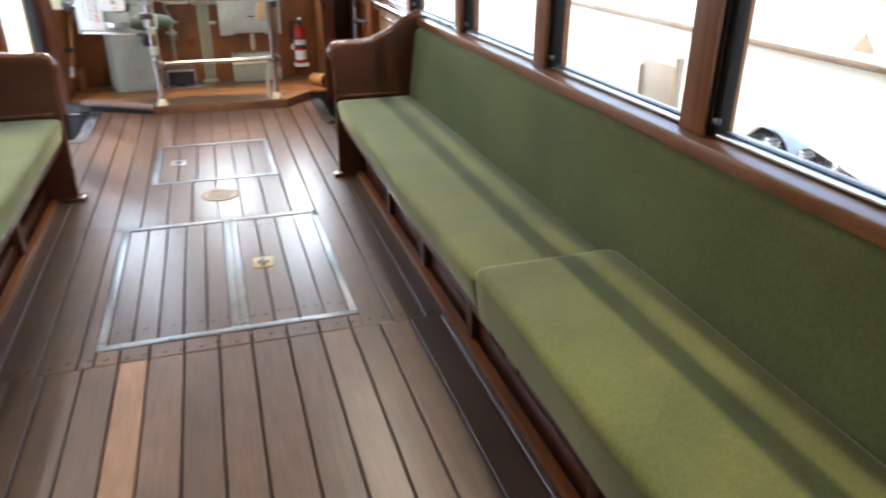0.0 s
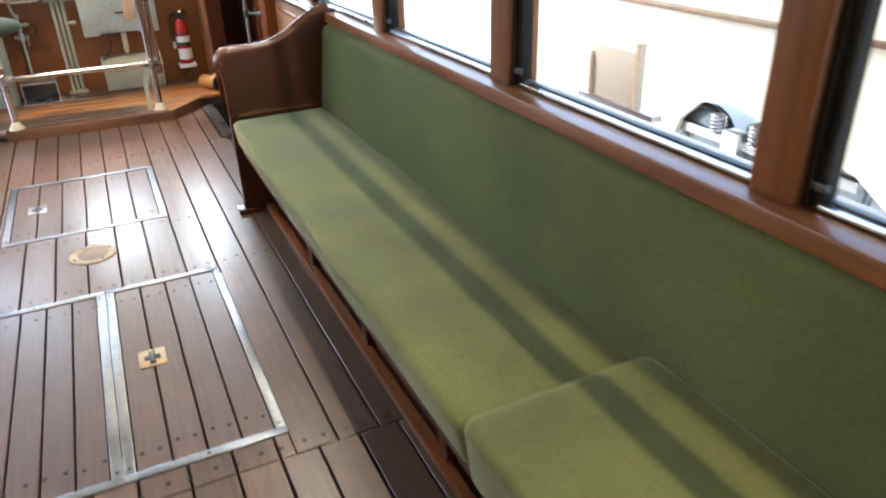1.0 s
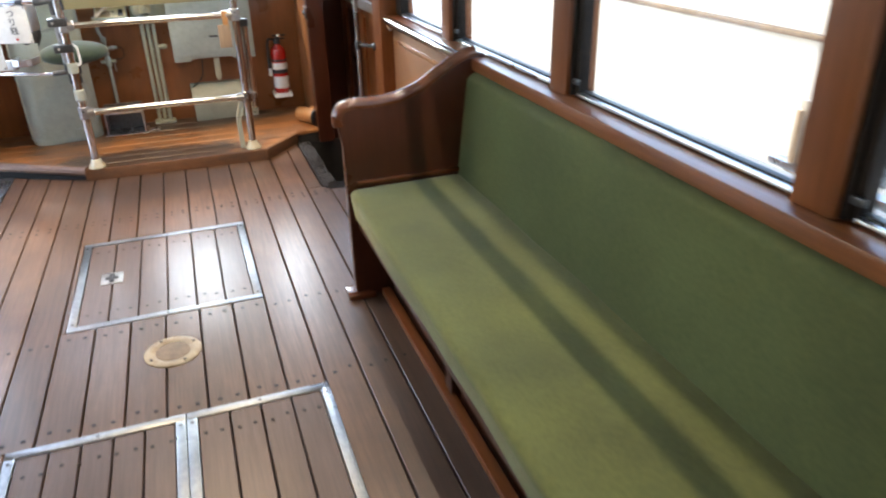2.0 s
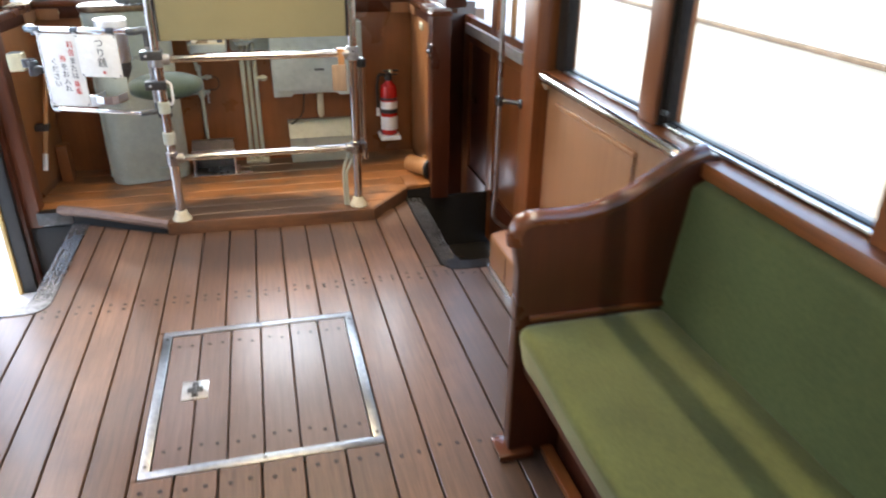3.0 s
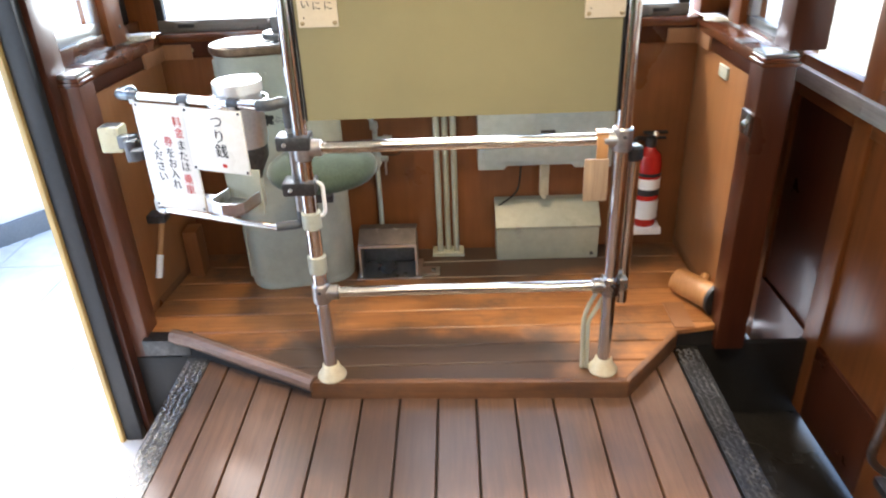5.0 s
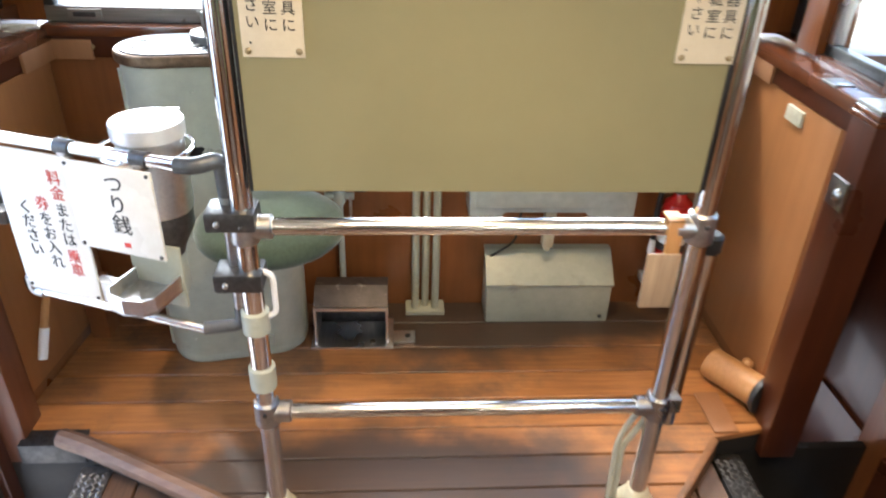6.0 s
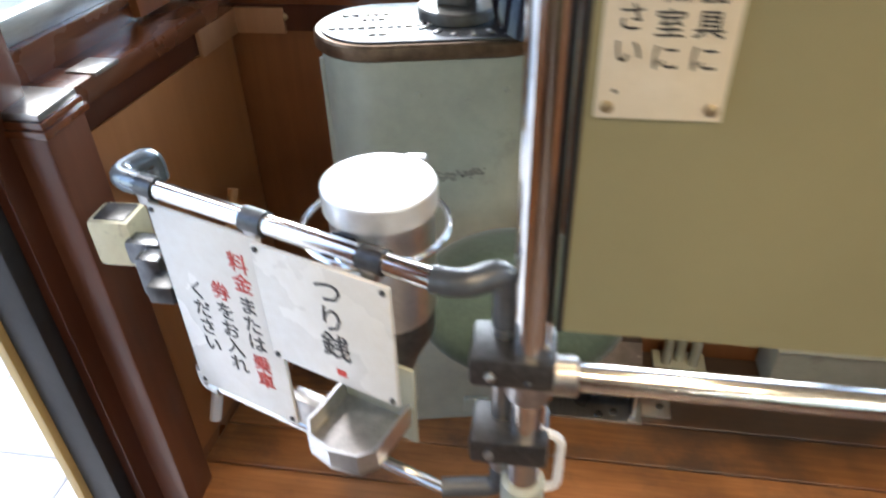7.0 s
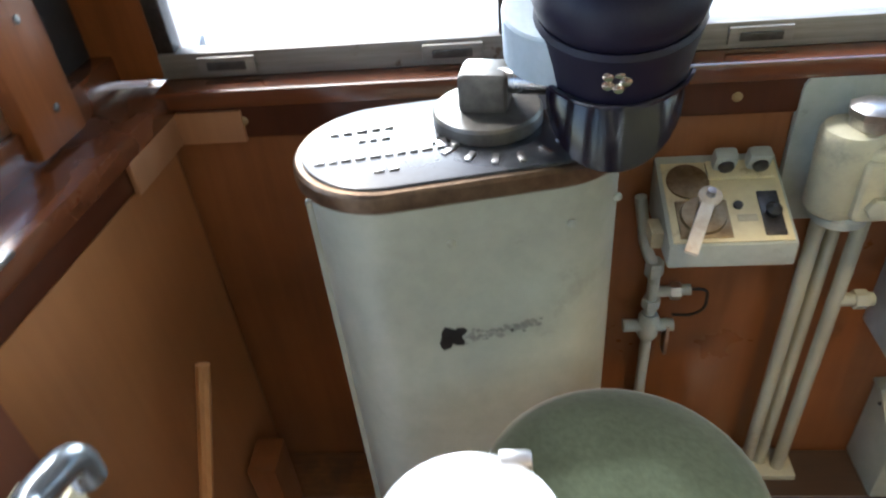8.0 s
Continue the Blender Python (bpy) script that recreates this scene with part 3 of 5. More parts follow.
    p = part("pane", box(XD + 0.02, XD + 0.024, a, b, 0.88, 1.75, 0), M_GLASS, door, smooth=False)
    p.visible_shadow = False
part("sash_bar", box(XD + 0.005, XD + 0.03, 5.93, 5.955, 0.88, 1.75, 0.003), M_ORANGE, door)
rod = thing("door_lever", (1.46, 5.47, 0.15), "dark metal door lever rod with a wall bracket", "lever")
part("rod", tube(fillet([(1.455, 5.46, 1.9), (1.455, 5.46, 0.30), (1.45, 5.47, 0.14), (1.56, 5.47, 0.05), (1.60, 5.45, 0.05)], 0.04), 0.010), M_STEEL, rod)
part("bracket", tube([(1.455, 5.46, 0.695), (1.49, 5.43, 0.695), (1.528, 5.392, 0.695)], 0.009), M_DARKMET, rod)
part("collar", lathe([(0.016, -0.02), (0.018, -0.012), (0.018, 0.012), (0.016, 0.02)], (1.455, 5.46, 0.695)), M_DARKMET, rod)
part("rosette", lathe([(0.020, 0), (0.020, 0.007), (0.013, 0.012)], (1.526, 5.385, 0.695), axis=(-1, 0, 0)), M_DARKMET, rod)
part("foot_plate", box(1.50, 1.60, 5.405, 5.50, 0.03, 0.055, 0.004), M_DARKMET, rod)

# ---------------------------------------------------------------- open doorway
jx = -0.715
jamb = solid("trim", box(jx - 0.10, jx + 0.005, 6.155, 6.26, -0.35, TOP, 0.004), M_DARKZ, "dark wooden jamb of the open tram doorway", "jamb")
part("rubber_strip", box(jx - 0.075, jx - 0.012, 6.118, 6.156, -0.35, TOP, 0.006), M_RUBBER, jamb, "black rubber door seal")
part("edge_strip", box(jx - 0.094, jx - 0.076, 6.105, 6.156, -0.35, TOP, 0.003), M_EDGE, jamb, "pale wooden edge strip")
part("lintel", box(jx - 0.15, jx + 0.05, D0, 6.16, 1.95, TOP, 0.004), M_WOODY, jamb)

# ---------------------------------------------------------------- driver's cab shell
CXL, CXR = -0.640, 1.350      # inner faces of the cab sides
LEDGE = 0.978


plain_box = box


def cab_side(name, s, x, label):
    """A low cab side wall with ledge, newel and side window."""
    o = x + s * 0.07
    a, b = sorted((x, o))

    def box(*r, **k):
        """On the entrance side the cab wall opens slightly towards the newel."""
        t = plain_box(*r, **k)
        if s < 0:
            for v in t.verts:
                v.co.x -= 0.105 * max(0.0, 6.79 - v.co.y)
        return t

    root = solid(name, box(a, b, 6.26, Y_FRONT + 0.1, -0.02, 0.95, 0.002), M_CABWOOD, label, "wall")
    far = x + s * (0.46 if s > 0 else 0.20)
    a2, b2 = sorted((x - s * 0.02, x + s * 0.10))
    part("ledge", box(a2, b2, 6.25, Y_FRONT + 0.02, 0.940, LEDGE, 0.008), M_LEDGE, root, "varnished wooden ledge with worn edge")
    a3, b3 = sorted((x - s * 0.008, x + s * 0.01))
    part("inner_panel", box(*sorted((x - s * 0.004, x + s * 0.01)), 6.31, 6.79, 0.10, 0.892, 0.002), M_INNER, root)
    part("ledge_apron", box(a3, b3, 6.26, Y_FRONT, 0.895, 0.942, 0.003), M_DARKZ, root)
    nx0, nx1 = (-0.745, -0.652) if s < 0 else (1.322, 1.42)
    ny = 6.165 if s > 0 else 6.20
    part("newel", plain_box(nx0, nx1, ny, ny + 0.095, -0.02, 0.95, 0.006), M_NEWEL_LIT if s < 0 else M_DARKZ, root, "square newel post")
    for k in range(3):
        g = 0.006 - 0.004 * k
        part("cap", plain_box(nx0 - g, nx1 + g, ny - g, ny + 0.095 + g, 0.95 + 0.012 * k, 0.962 + 0.012 * k, 0.003), M_WOODX if k < 2 else M_STEEL, root)
    w0, w1 = sorted((x + s * 0.075, x + s * 0.105))
    part("window_sill", box(*sorted((x + s * 0.06, x + s * 0.13)), 6.27, Y_FRONT + 0.1, 0.95, 1.03 if s < 0 else 0.992, 0.004), M_LEDGE, root)
    part("window_frame", box(w0, w1, 6.30, 6.60, 1.03 if s < 0 else 0.992, 1.07 if s < 0 else 1.02, 0.003), M_ALU if s < 0 else M_DARKMET, root)
    part("window_frame", box(w0, w1, 6.57, 6.60, 1.07 if s < 0 else 1.02, 1.80, 0.003), M_ALU, root)
    part("post", box(*sorted((x + s * 0.05, x + s * 0.14)), 6.60, 6.70, 0.985, TOP, 0.006), M_WOODZ, root)
    # black filler paints the shade of the gap between the two posts
    part("gap_post", box(*sorted((x + s * 0.10, x + s * 0.16)), 6.70, 6.835, 0.985, TOP, 0.003), M_RUBBER, root)
    part("corner_post", box(*sorted((x - s * 0.005, x + s * 0.14)), 6.835, 6.93, 0.985, TOP, 0.01), M_WOODZ, root)
    part("door_post", box(*sorted((x + s * 0.05, x + s * 0.16)), 6.20, 6.30, 0.985, TOP, 0.006), M_DARKZ, root)
    part("header", box(*sorted((x + s * 0.04, x + s * 0.14)), 6.20, Y_FRONT + 0.1, 1.80, TOP, 0.003), M_WOODY, root)
    p = part("pane", box(*sorted((x + s * 0.088, x + s * 0.092)), 6.30, 6.60, 1.05 if s < 0 else 1.01, 1.80, 0), M_GLASS, root, smooth=False)
    p.visible_shadow = False
    part("clasp", box(*sorted((x - s * 0.022, x + s * 0.03)), 6.36, 6.42, LEDGE - 0.004, LEDGE + 0.004, 0.002), M_STEEL, root)
    part("corner_block", box(*sorted((x - s * 0.016, x - s * 0.006)), 6.66, 6.82, 0.89, 0.945, 0.003), M_TAN, root)
    return root


cab_l = cab_side("wall_cab_west", -1, CXL, "brown wooden cab side wall with ledge and window")
cab_r = cab_side("wall_cab_east", 1, CXR, "brown wooden cab side wall with newel post")
solid("pocket_floor", box(1.39, 1.72, 6.226, 6.75, -0.36, -0.33, 0.002), M_DARKZ, "dark floor of the door pocket", "floor")
# closing piece between cab side and closed door
solid("wall_pocket", box(CXR + 0.07, 1.72, 6.75, 6.92, -0.3, 0.95, 0.002), M_DARKZ, "dark wooden pocket wall behind the door", "wall")
solid("wall_pocket_west", box(-0.825, CXL - 0.14, 6.26, 6.92, -0.3, 0.93, 0.002), M_DARKZ, "dark wooden pocket wall beside the doorway", "wall")

front = solid("wall_north", box(CXL - 0.1, CXR + 0.45, Y_FRONT, Y_FRONT + 0.09, -0.02, 0.90, 0.002), M_CABWOOD,
              "brown wooden dash wall of the driver's cab", "wall")
part("dash_rail", box(CXL, CXR, Y_FRONT - 0.012, Y_FRONT + 0.06, 0.895, 0.955, 0.004), M_DARKZ, front)
part("dash_ledge", box(CXL, CXR, Y_FRONT - 0.03, Y_FRONT + 0.07, 0.955, 0.985, 0.007), M_WOODX, front, "varnished dash ledge")
part("corner_block", box(CXL + 0.008, CXL + 0.12, Y_FRONT - 0.018, Y_FRONT - 0.008, 0.89, 0.945, 0.003), M_TAN, front)
part("corner_block", box(CXR - 0.12, CXR - 0.008, Y_FRONT - 0.018, Y_FRONT - 0.008, 0.89, 0.945, 0.003), M_TAN, front)
part("header", box(CXL - 0.1, CXR + 0.1, Y_FRONT, Y_FRONT + 0.1, 1.85, TOP, 0.003), M_WOODX, front)
for a, b in ((-0.61, -0.12), (0.165, 0.70), (0.80, 1.27)):
    f = part("window_frame", box(a - 0.04, b + 0.04, Y_FRONT + 0.018, Y_FRONT + 0.050, 0.985, 1.026, 0.004), M_FRAMEW, front, "worn metal window frame")
    for u, v in ((a - 0.04, a), (b, b + 0.04)):
        part("window_frame", box(u, v, Y_FRONT + 0.020, Y_FRONT + 0.050, 1.026, 1.84, 0.004), M_DARKMET, front)
    for k in (0.16, 0.86):
        u = a + (b - a) * k
        part("catch", box(u - 0.045, u + 0.045, Y_FRONT + 0.011, Y_FRONT + 0.019, 0.993, 1.020, 0.003), M_FRAMEW, front, "recessed sash pull")
        # raised dark bar, its colour stands for the shaded recess of the pull
        part("catch_pull", box(u - 0.03, u + 0.03, Y_FRONT + 0.0075, Y_FRONT + 0.0125, 1.000, 1.013, 0.003), M_DARKMET, front)
    p = part("pane", box(a, b, Y_FRONT + 0.032, Y_FRONT + 0.036, 1.026, 1.84, 0), M_GLASS, front, smooth=False)
    p.visible_shadow = False
for a, b in ((-0.08, 0.125), (0.74, 0.76)):
    part("mullion", box(a, b, Y_FRONT + 0.012, Y_FRONT + 0.10, 0.985, 1.85, 0.005), M_DARKZ, front)

for sx_, sz_ in ((0.225, 0.925), (-0.52, 0.925), (0.62, 0.925)):
    part("screw", lathe([(0.008, 0), (0.008, 0.002), (0.004, 0.004)], (sx_, Y_FRONT - 0.0122, sz_), 10, axis=(0, -1, 0)), M_BRASS, front, "worn brass screw head in the dash rail")
for sz_ in (1.045, 1.16, 1.30):
    part("screw", lathe([(0.006, 0), (0.006, 0.002), (0.003, 0.003)], (CXL - 0.0485, 6.635, sz_), 10, axis=(1, 0, 0)), M_DARKMET, cab_l)

# ---------------------------------------------------------------- shell that closes the car
solid("ceiling", box(XL - 0.12, XR + 0.12, Y_REAR - 0.1, Y_FRONT + 0.12, TOP, TOP + 0.06, 0.002), M_CEIL, "cream painted tram ceiling", "ceiling")
for i, lx in enumerate(LAMP_X):
    fx = thing("ceiling_lamp", (lx, 1.85, TOP), "long white ceiling tube lamp", "lamp", "ceiling lamps")
    part("housing", box(lx - 0.05, lx + 0.05, -1.25, 4.95, LAMP_Z + 0.03, TOP, 0.01), M_WHITE, fx)
    hr = thing("ceiling_rail", (lx + (0.027 if i == 0 else -0.027), 1.85, 1.59), "long overhead grab rail", "handrail", "overhead rails")
    rx = lx + (0.027 if i == 0 else -0.027)
    part("bar", tube([(rx, -1.3, 1.60), (rx, 4.9, 1.60)], 0.011, 12), M_CHROME, hr)
    for y in (-1.0, 0.5, 2.0, 3.5, 4.8):
        part("hanger", tube([(rx, y, 1.60), (rx, y, TOP)], 0.008, 8), M_CHROME, hr)
cl = thing("ceiling_lamp", (*POOL_LAMP, TOP), "white enamelled round ceiling lamp shade", "lamp")
part("shade", lathe([(0.03, TOP), (0.045, TOP - 0.01), (0.08, TOP - 0.06), (0.10, LAMP_Z + 0.03), (0.096, LAMP_Z + 0.03), (0.075, TOP - 0.062), (0.03, TOP - 0.02)], (*POOL_LAMP, 0), 32), M_WHITE, cl)
for s, x in ((1, LAMP_X[0] + 0.040), (-1, LAMP_X[1] - 0.040)):  # unseen boxes over the windows, added to keep tube light off the backrests
    cx = XR if s > 0 else XL
    solid("ceiling_cove", box(*sorted((x, cx - s * 0.003)), Y_REAR, 4.95, 1.76, TOP - 0.003, 0.01), M_CEIL, "cream box above the windows, added to shade the backrest", "ceiling")
solid("wall_south", box(XL - 0.1, XR + 0.1, Y_REAR - 0.08, Y_REAR, -0.02, TOP, 0.002), M_WOODX, "varnished wooden end wall of the saloon", "wall")

# ---------------------------------------------------------------- floor
floor = solid("floor", box(XL - 0.05, XR + 0.05, Y_REAR, 5.33, -0.06, -0.022, 0), M_UNDER, "worn brown plank floor of the tram", "floor", smooth=False)
part("sub_floor", box(-0.49, 1.18, 5.33, 6.25, -0.06, -0.022, 0), M_UNDER, floor, smooth=False)
PLANK_MESH = {}


def piece(name, x0, x1, y0, y1, material, parent, top=0.0, h=0.022, gap=0.003, c=0.0025):
    """One board with a chamfered top edge; alike boards share their mesh."""
    w, ln = round(x1 - x0 - 2 * gap, 3), round(y1 - y0 - 2 * gap * 0.5, 3)
    key = (w, ln, h, material.name)
    if key not in PLANK_MESH:
        me = bpy.data.meshes.new(name)
        v = []
        for z, k in ((-h, 0), (-c, 0), (0, c)):
            v += [(-w / 2 + k, -ln / 2 + k, z), (w / 2 - k, -ln / 2 + k, z), (w / 2 - k, ln / 2 - k, z), (-w / 2 + k, ln / 2 - k, z)]
        f = [(8, 9, 10, 11)]
        for o in (0, 4):
            f += [(o + i, o + (i + 1) % 4, o + 4 + (i + 1) % 4, o + 4 + i) for i in range(4)]
        me.from_pydata(v, [], f)
        me.materials.append(material)
        PLANK_MESH[key] = me
    ob = new(name, PLANK_MESH[key])
    ob.parent = parent
    ob.location = Vector(((x0 + x1) / 2, (y0 + y1) / 2, top)) - ORIGIN[parent.name]
    return ob


H1 = (-0.06, 0.855, 2.50, 3.61)
H2 = (0.033, 0.728, 4.238, 5.013)


def lay(cols, y0, y1, holes, material):
    """Boards along y in the given columns, cut round the hatches."""
    for a, b in zip(cols, cols[1:]):
        over = sorted((h for h in holes if h[0] < b - 0.004 and h[1] > a + 0.004), key=lambda h: h[2])
        y = y0
        for h in over + [None]:
            end = h[2] if h else y1
            if end - y > 0.01:
                piece("plank", a, b, y, end, material, floor)
            if h:
                for p, q in ((a, h[0]), (h[1], b)):
                    if q - p > 0.015:
                        piece("plank", p, q, max(y, h[2]), h[3], material, floor)
                y = h[3]


MAIN = [XL] + [round(0.011 + 0.120 * k, 3) for k in range(-7, 14) if -0.80 < 0.011 + 0.120 * k < 1.56] + [XR]
REAR = [XL, -0.745, -0.635, -0.525, -0.415, -0.305, -0.20, -0.09, 0.02, 0.115, 0.23, 0.345, 0.455, 0.58, 0.695, 0.81, 0.915, 1.03, 1.145, 1.26, 1.38, 1.49, XR]
MID = [c for c in MAIN if -0.52 < c < 1.2]
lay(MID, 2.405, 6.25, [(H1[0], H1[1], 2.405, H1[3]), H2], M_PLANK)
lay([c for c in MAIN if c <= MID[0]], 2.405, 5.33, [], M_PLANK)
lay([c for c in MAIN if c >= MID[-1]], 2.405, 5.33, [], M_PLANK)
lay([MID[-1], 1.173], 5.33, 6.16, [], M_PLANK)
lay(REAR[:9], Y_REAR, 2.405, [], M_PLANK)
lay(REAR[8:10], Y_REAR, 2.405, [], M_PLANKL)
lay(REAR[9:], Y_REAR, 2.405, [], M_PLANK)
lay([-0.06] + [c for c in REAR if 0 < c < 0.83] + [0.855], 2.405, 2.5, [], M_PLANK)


def hatch(name, x0, x1, y0, y1, boards, latch, label):
    """A plank hatch with a metal frame and a sunken key plate."""
    h = thing(name, ((x0 + x1) / 2, (y0 + y1) / 2, -0.022), label, "hatch", "floor hatches")
    w = 0.030
    part("frame_bar", box(x0, x1, y0, y0 + w, -0.022, 0.003, 0.002), M_HSTEEL, h)
    part("frame_bar", box(x0, x1, y1 - w, y1, -0.022, 0.003, 0.002), M_HSTEEL, h)
    part("frame_bar", box(x0, x0 + w, y0 + w, y1 - w, -0.022, 0.0025, 0.002), M_HSTEEL, h)
    part("frame_bar", box(x1 - w, x1, y0 + w, y1 - w, -0.022, 0.0025, 0.002), M_HSTEEL, h)
    for sx_, sy_ in ((x0 + 0.015, y0 + 0.05), (x1 - 0.015, y0 + 0.05), (x0 + 0.015, y1 - 0.05), (x1 - 0.015, y1 - 0.05), ((x0 + x1) / 2, y0 + 0.015), ((x0 + x1) / 2, y1 - 0.015)):
        part("screw", lathe([(0.006, 0), (0.006, 0.0008), (0.004, 0.0012)], (sx_, sy_, 0.0025), 8), M_DARKMET, h)
    st = (x1 - x0 - 2 * w) / boards
    for k in range(boards):
        piece("plank", x0 + w + k * st, x0 + w + (k + 1) * st, y0 + w, y1 - w, M_HATCH, h, top=-0.001, h=0.02, gap=0.0025)
    if latch is None:
        return h
    lx, ly = latch
    pl = part("key_plate", box(lx - 0.042, lx + 0.042, ly - 0.05, ly + 0.05, -0.004, 0.002, 0.0015), M_BRASS if boards < 5 else M_STEEL, h, "square metal key plate")
    bm = box(lx - 0.010, lx + 0.010, ly - 0.038, ly + 0.038, 0.0005, 0.0035, 0.001)
    box(lx - 0.025, lx + 0.025, ly - 0.013, ly + 0.013, 0.0005, 0.0034, 0.001, bm=bm)
    part("keyhole", bm, M_RUBBER, pl)
    part("key_bar", box(lx - 0.004, lx + 0.004, ly - 0.030, ly + 0.030, 0.003, 0.007, 0.002), M_DARKMET, pl)
    return h


hatch("floor_hatch", H2[0], H2[1], H2[2], H2[3], 6, (0.165, 4.63), "square plank floor hatch in a worn aluminium frame")
hatch("floor_hatch", 0.425, H1[1], H1[2], H1[3], 4, (0.546, 3.06), "plank floor hatch half in an aluminium frame with brass key plate")
hatch("floor_hatch", H1[0], 0.423, H1[2], H1[3], 5, None, "plank floor hatch half in a dull aluminium frame")
fl = thing("floor_flange", (0.393, 3.975, 0.0), "round worn cream-painted metal flange set in the floor", "flange")
part("ring", lathe([(0.094, 0.0), (0.094, 0.003), (0.088, 0.006), (0.070, 0.0065), (0.062, 0.004), (0.058, 0.001), (0.001, 0.0008)], (0.393, 3.975, 0.0), 40), M_FLOORFL, fl)
part("middle", lathe([(0.056, 0.0008), (0.056, 0.0025), (0.050, 0.0032), (0.001, 0.0034)], (0.393, 3.975, 0.0), 32), M_FLOORIN, fl, "brown worn middle")
for k in range(4):
    a = k * math.pi / 2 + 0.5
    part("screw", lathe([(0.006, 0), (0.006, 0.002), (0.003, 0.003)], (0.393 + 0.079 * math.cos(a), 3.975 + 0.079 * math.sin(a), 0.006), 8), M_DARKMET, fl)

# nail heads and raised edge boards
nails = bmesh.new()
rng = random.Random(4)
for y in (5.24, 5.28, 4.18, 3.66, 2.44):
    for c in MAIN[1:-1]:
        if -0.5 < c < 1.3:
            for dx in (0.035, 0.088):
                x, yy = c + dx, y + rng.uniform(-0.012, 0.012)
                inside = any(h[0] - 0.01 < x < h[1] + 0.01 and h[2] - 0.01 < yy < h[3] + 0.01 for h in (H1, H2))
                if not inside:
                    lathe([(0.0075, 0), (0.0075, 0.0012), (0.004, 0.0018)], (x, yy, -0.0004), 7, bm=nails)
for h, n_ in ((H2, 6), (H1, 9)):
    for k in range(n_):
        for y in (h[2] + 0.11, h[3] - 0.11):
            for dx in (0.03, 0.075):
                lathe([(0.0065, 0), (0.0065, 0.0012), (0.004, 0.0018)], (h[0] + 0.03 + k * (h[1] - h[0] - 0.06) / n_ + dx, y + rng.uniform(-0.01, 0.01), -0.0012), 7, bm=nails)
tagged(part("nail_heads", nails, M_NAIL, floor, "dark nail heads in rows"), kind="stuff")

# step wells
for s in (1, -1):
    X = (lambda x: x) if s > 0 else mirror
    a, b = sorted((X(1.195), X(1.70)))
    wl = solid("step_well" if s > 0 else "step_well_west", box(a, b, 5.34, 6.20, -0.36, -0.33, 0.003), M_TREAD if s > 0 else M_STONE,
               "sunken metal door step" if s > 0 else "pale worn step below the open doorway", "step")
    part("riser", box(*sorted((X(1.17), X(1.195))), 5.34, 6.2, -0.36, -0.022, 0.002), M_RUBBER, wl)
    part("side", box(a, b, 5.315, 5.34, -0.36, -0.022, 0.002), M_RUBBER, wl)
    part("side", box(a if s > 0 else -0.80, b, 6.20, 6.225, -0.36, -0.022, 0.002), M_RUBBER, wl)
    ed = rounded([(X(1.175), 6.16), (X(1.175), 5.27), (X(1.58), 5.27), (X(1.58), 5.345), (X(1.27), 5.345), (X(1.255), 5.40), (X(1.255), 6.16)], [0.01, 0.09, 0.01, 0.01, 0.04, 0.02, 0.01])
    tp = part("tread_edge", prism(ed, -0.021, 0.004, "z"), M_TREAD if s > 0 else M_TREADW, wl, "black chequered metal tread edging")
    bumps = bmesh.new()
    for k in range(80):
        y = 5.38 + 0.76 * k / 80
        for q in range(4):
            x, yy = X(1.187 + 0.0185 * q + rng.uniform(-0.004, 0.004)), y + rng.uniform(-0.003, 0.003)
            t = box(-0.008, 0.008, -0.0022, 0.0022, 0.0035, 0.0070, 0.0015, segs=1)
            join(bumps, moved(t, pose(x, yy, 0, 0, 0, 45 if (k + q) % 2 else -45)))
    tagged(part("tread_ribs", bumps, M_RIB if s < 0 else M_RIBD, tp), kind="stuff")
    if s > 0:
        part("bolt", lathe([(0.012, 0), (0.012, 0.01), (0.004, 0.014)], (1.45, 5.46, -0.331), 10), M_STEEL, wl)
        part("bolt", lathe([(0.012, 0), (0.012, 0.01), (0.004, 0.014)], (1.47, 5.60, -0.331), 10), M_STEEL, wl)

# ---------------------------------------------------------------- driver's platform
POLY = [(-0.03, 5.945), (0.957, 5.915), (1.175, 6.165), (CXR, 6.20), (CXR, Y_FRONT), (CXL, Y_FRONT), (CXL - 0.062, 6.24), (-0.55, 6.20)]
platform = solid("platform", prism([(x, y + 0.004) for x, y in POLY], -0.02, PLAT - 0.02, "z"), M_UNDER, "raised worn wooden driver's platform", "platform", smooth=False)


def clip_strip(poly, y0, y1):
    """The part of a polygon between two values of y."""
    for lim, sign in ((y0, 1), (y1, -1)):
        out = []
        for i in range(len(poly)):
            p, q = poly[i - 1], poly[i]
            dp, dq = sign * (p[1] - lim), sign * (q[1] - lim)
            if (dp >= 0) != (dq >= 0):
                t = dp / (dp - dq)
                out.append((p[0] + t * (q[0] - p[0]), p[1] + t * (q[1] - p[1])))
            if dq >= 0:
                out.append(q)
        poly = out
    return poly


rows = [5.90, 6.01, 6.115, 6.22, 6.335, 6.45, 6.57, 6.70, 6.82]
for a, b in zip(rows, rows[1:]):
    st = clip_strip(POLY, a + 0.002, b - 0.002)
    part("board", prism(st, PLAT - 0.02, PLAT, "z", 0.0025, segs=1), M_PLATF, platform)
part("nosing", prism([(-0.035, 5.925), (0.962, 5.895), (0.962, 5.917), (-0.03, 5.947)], -0.005, PLAT + 0.002, "z", 0.008), M_NOSE, platform)
part("nosing", prism([(0.962, 5.895), (1.185, 6.155), (1.17, 6.17), (0.955, 5.915)], -0.005, PLAT + 0.002, "z", 0.006), M_NOSE, platform)
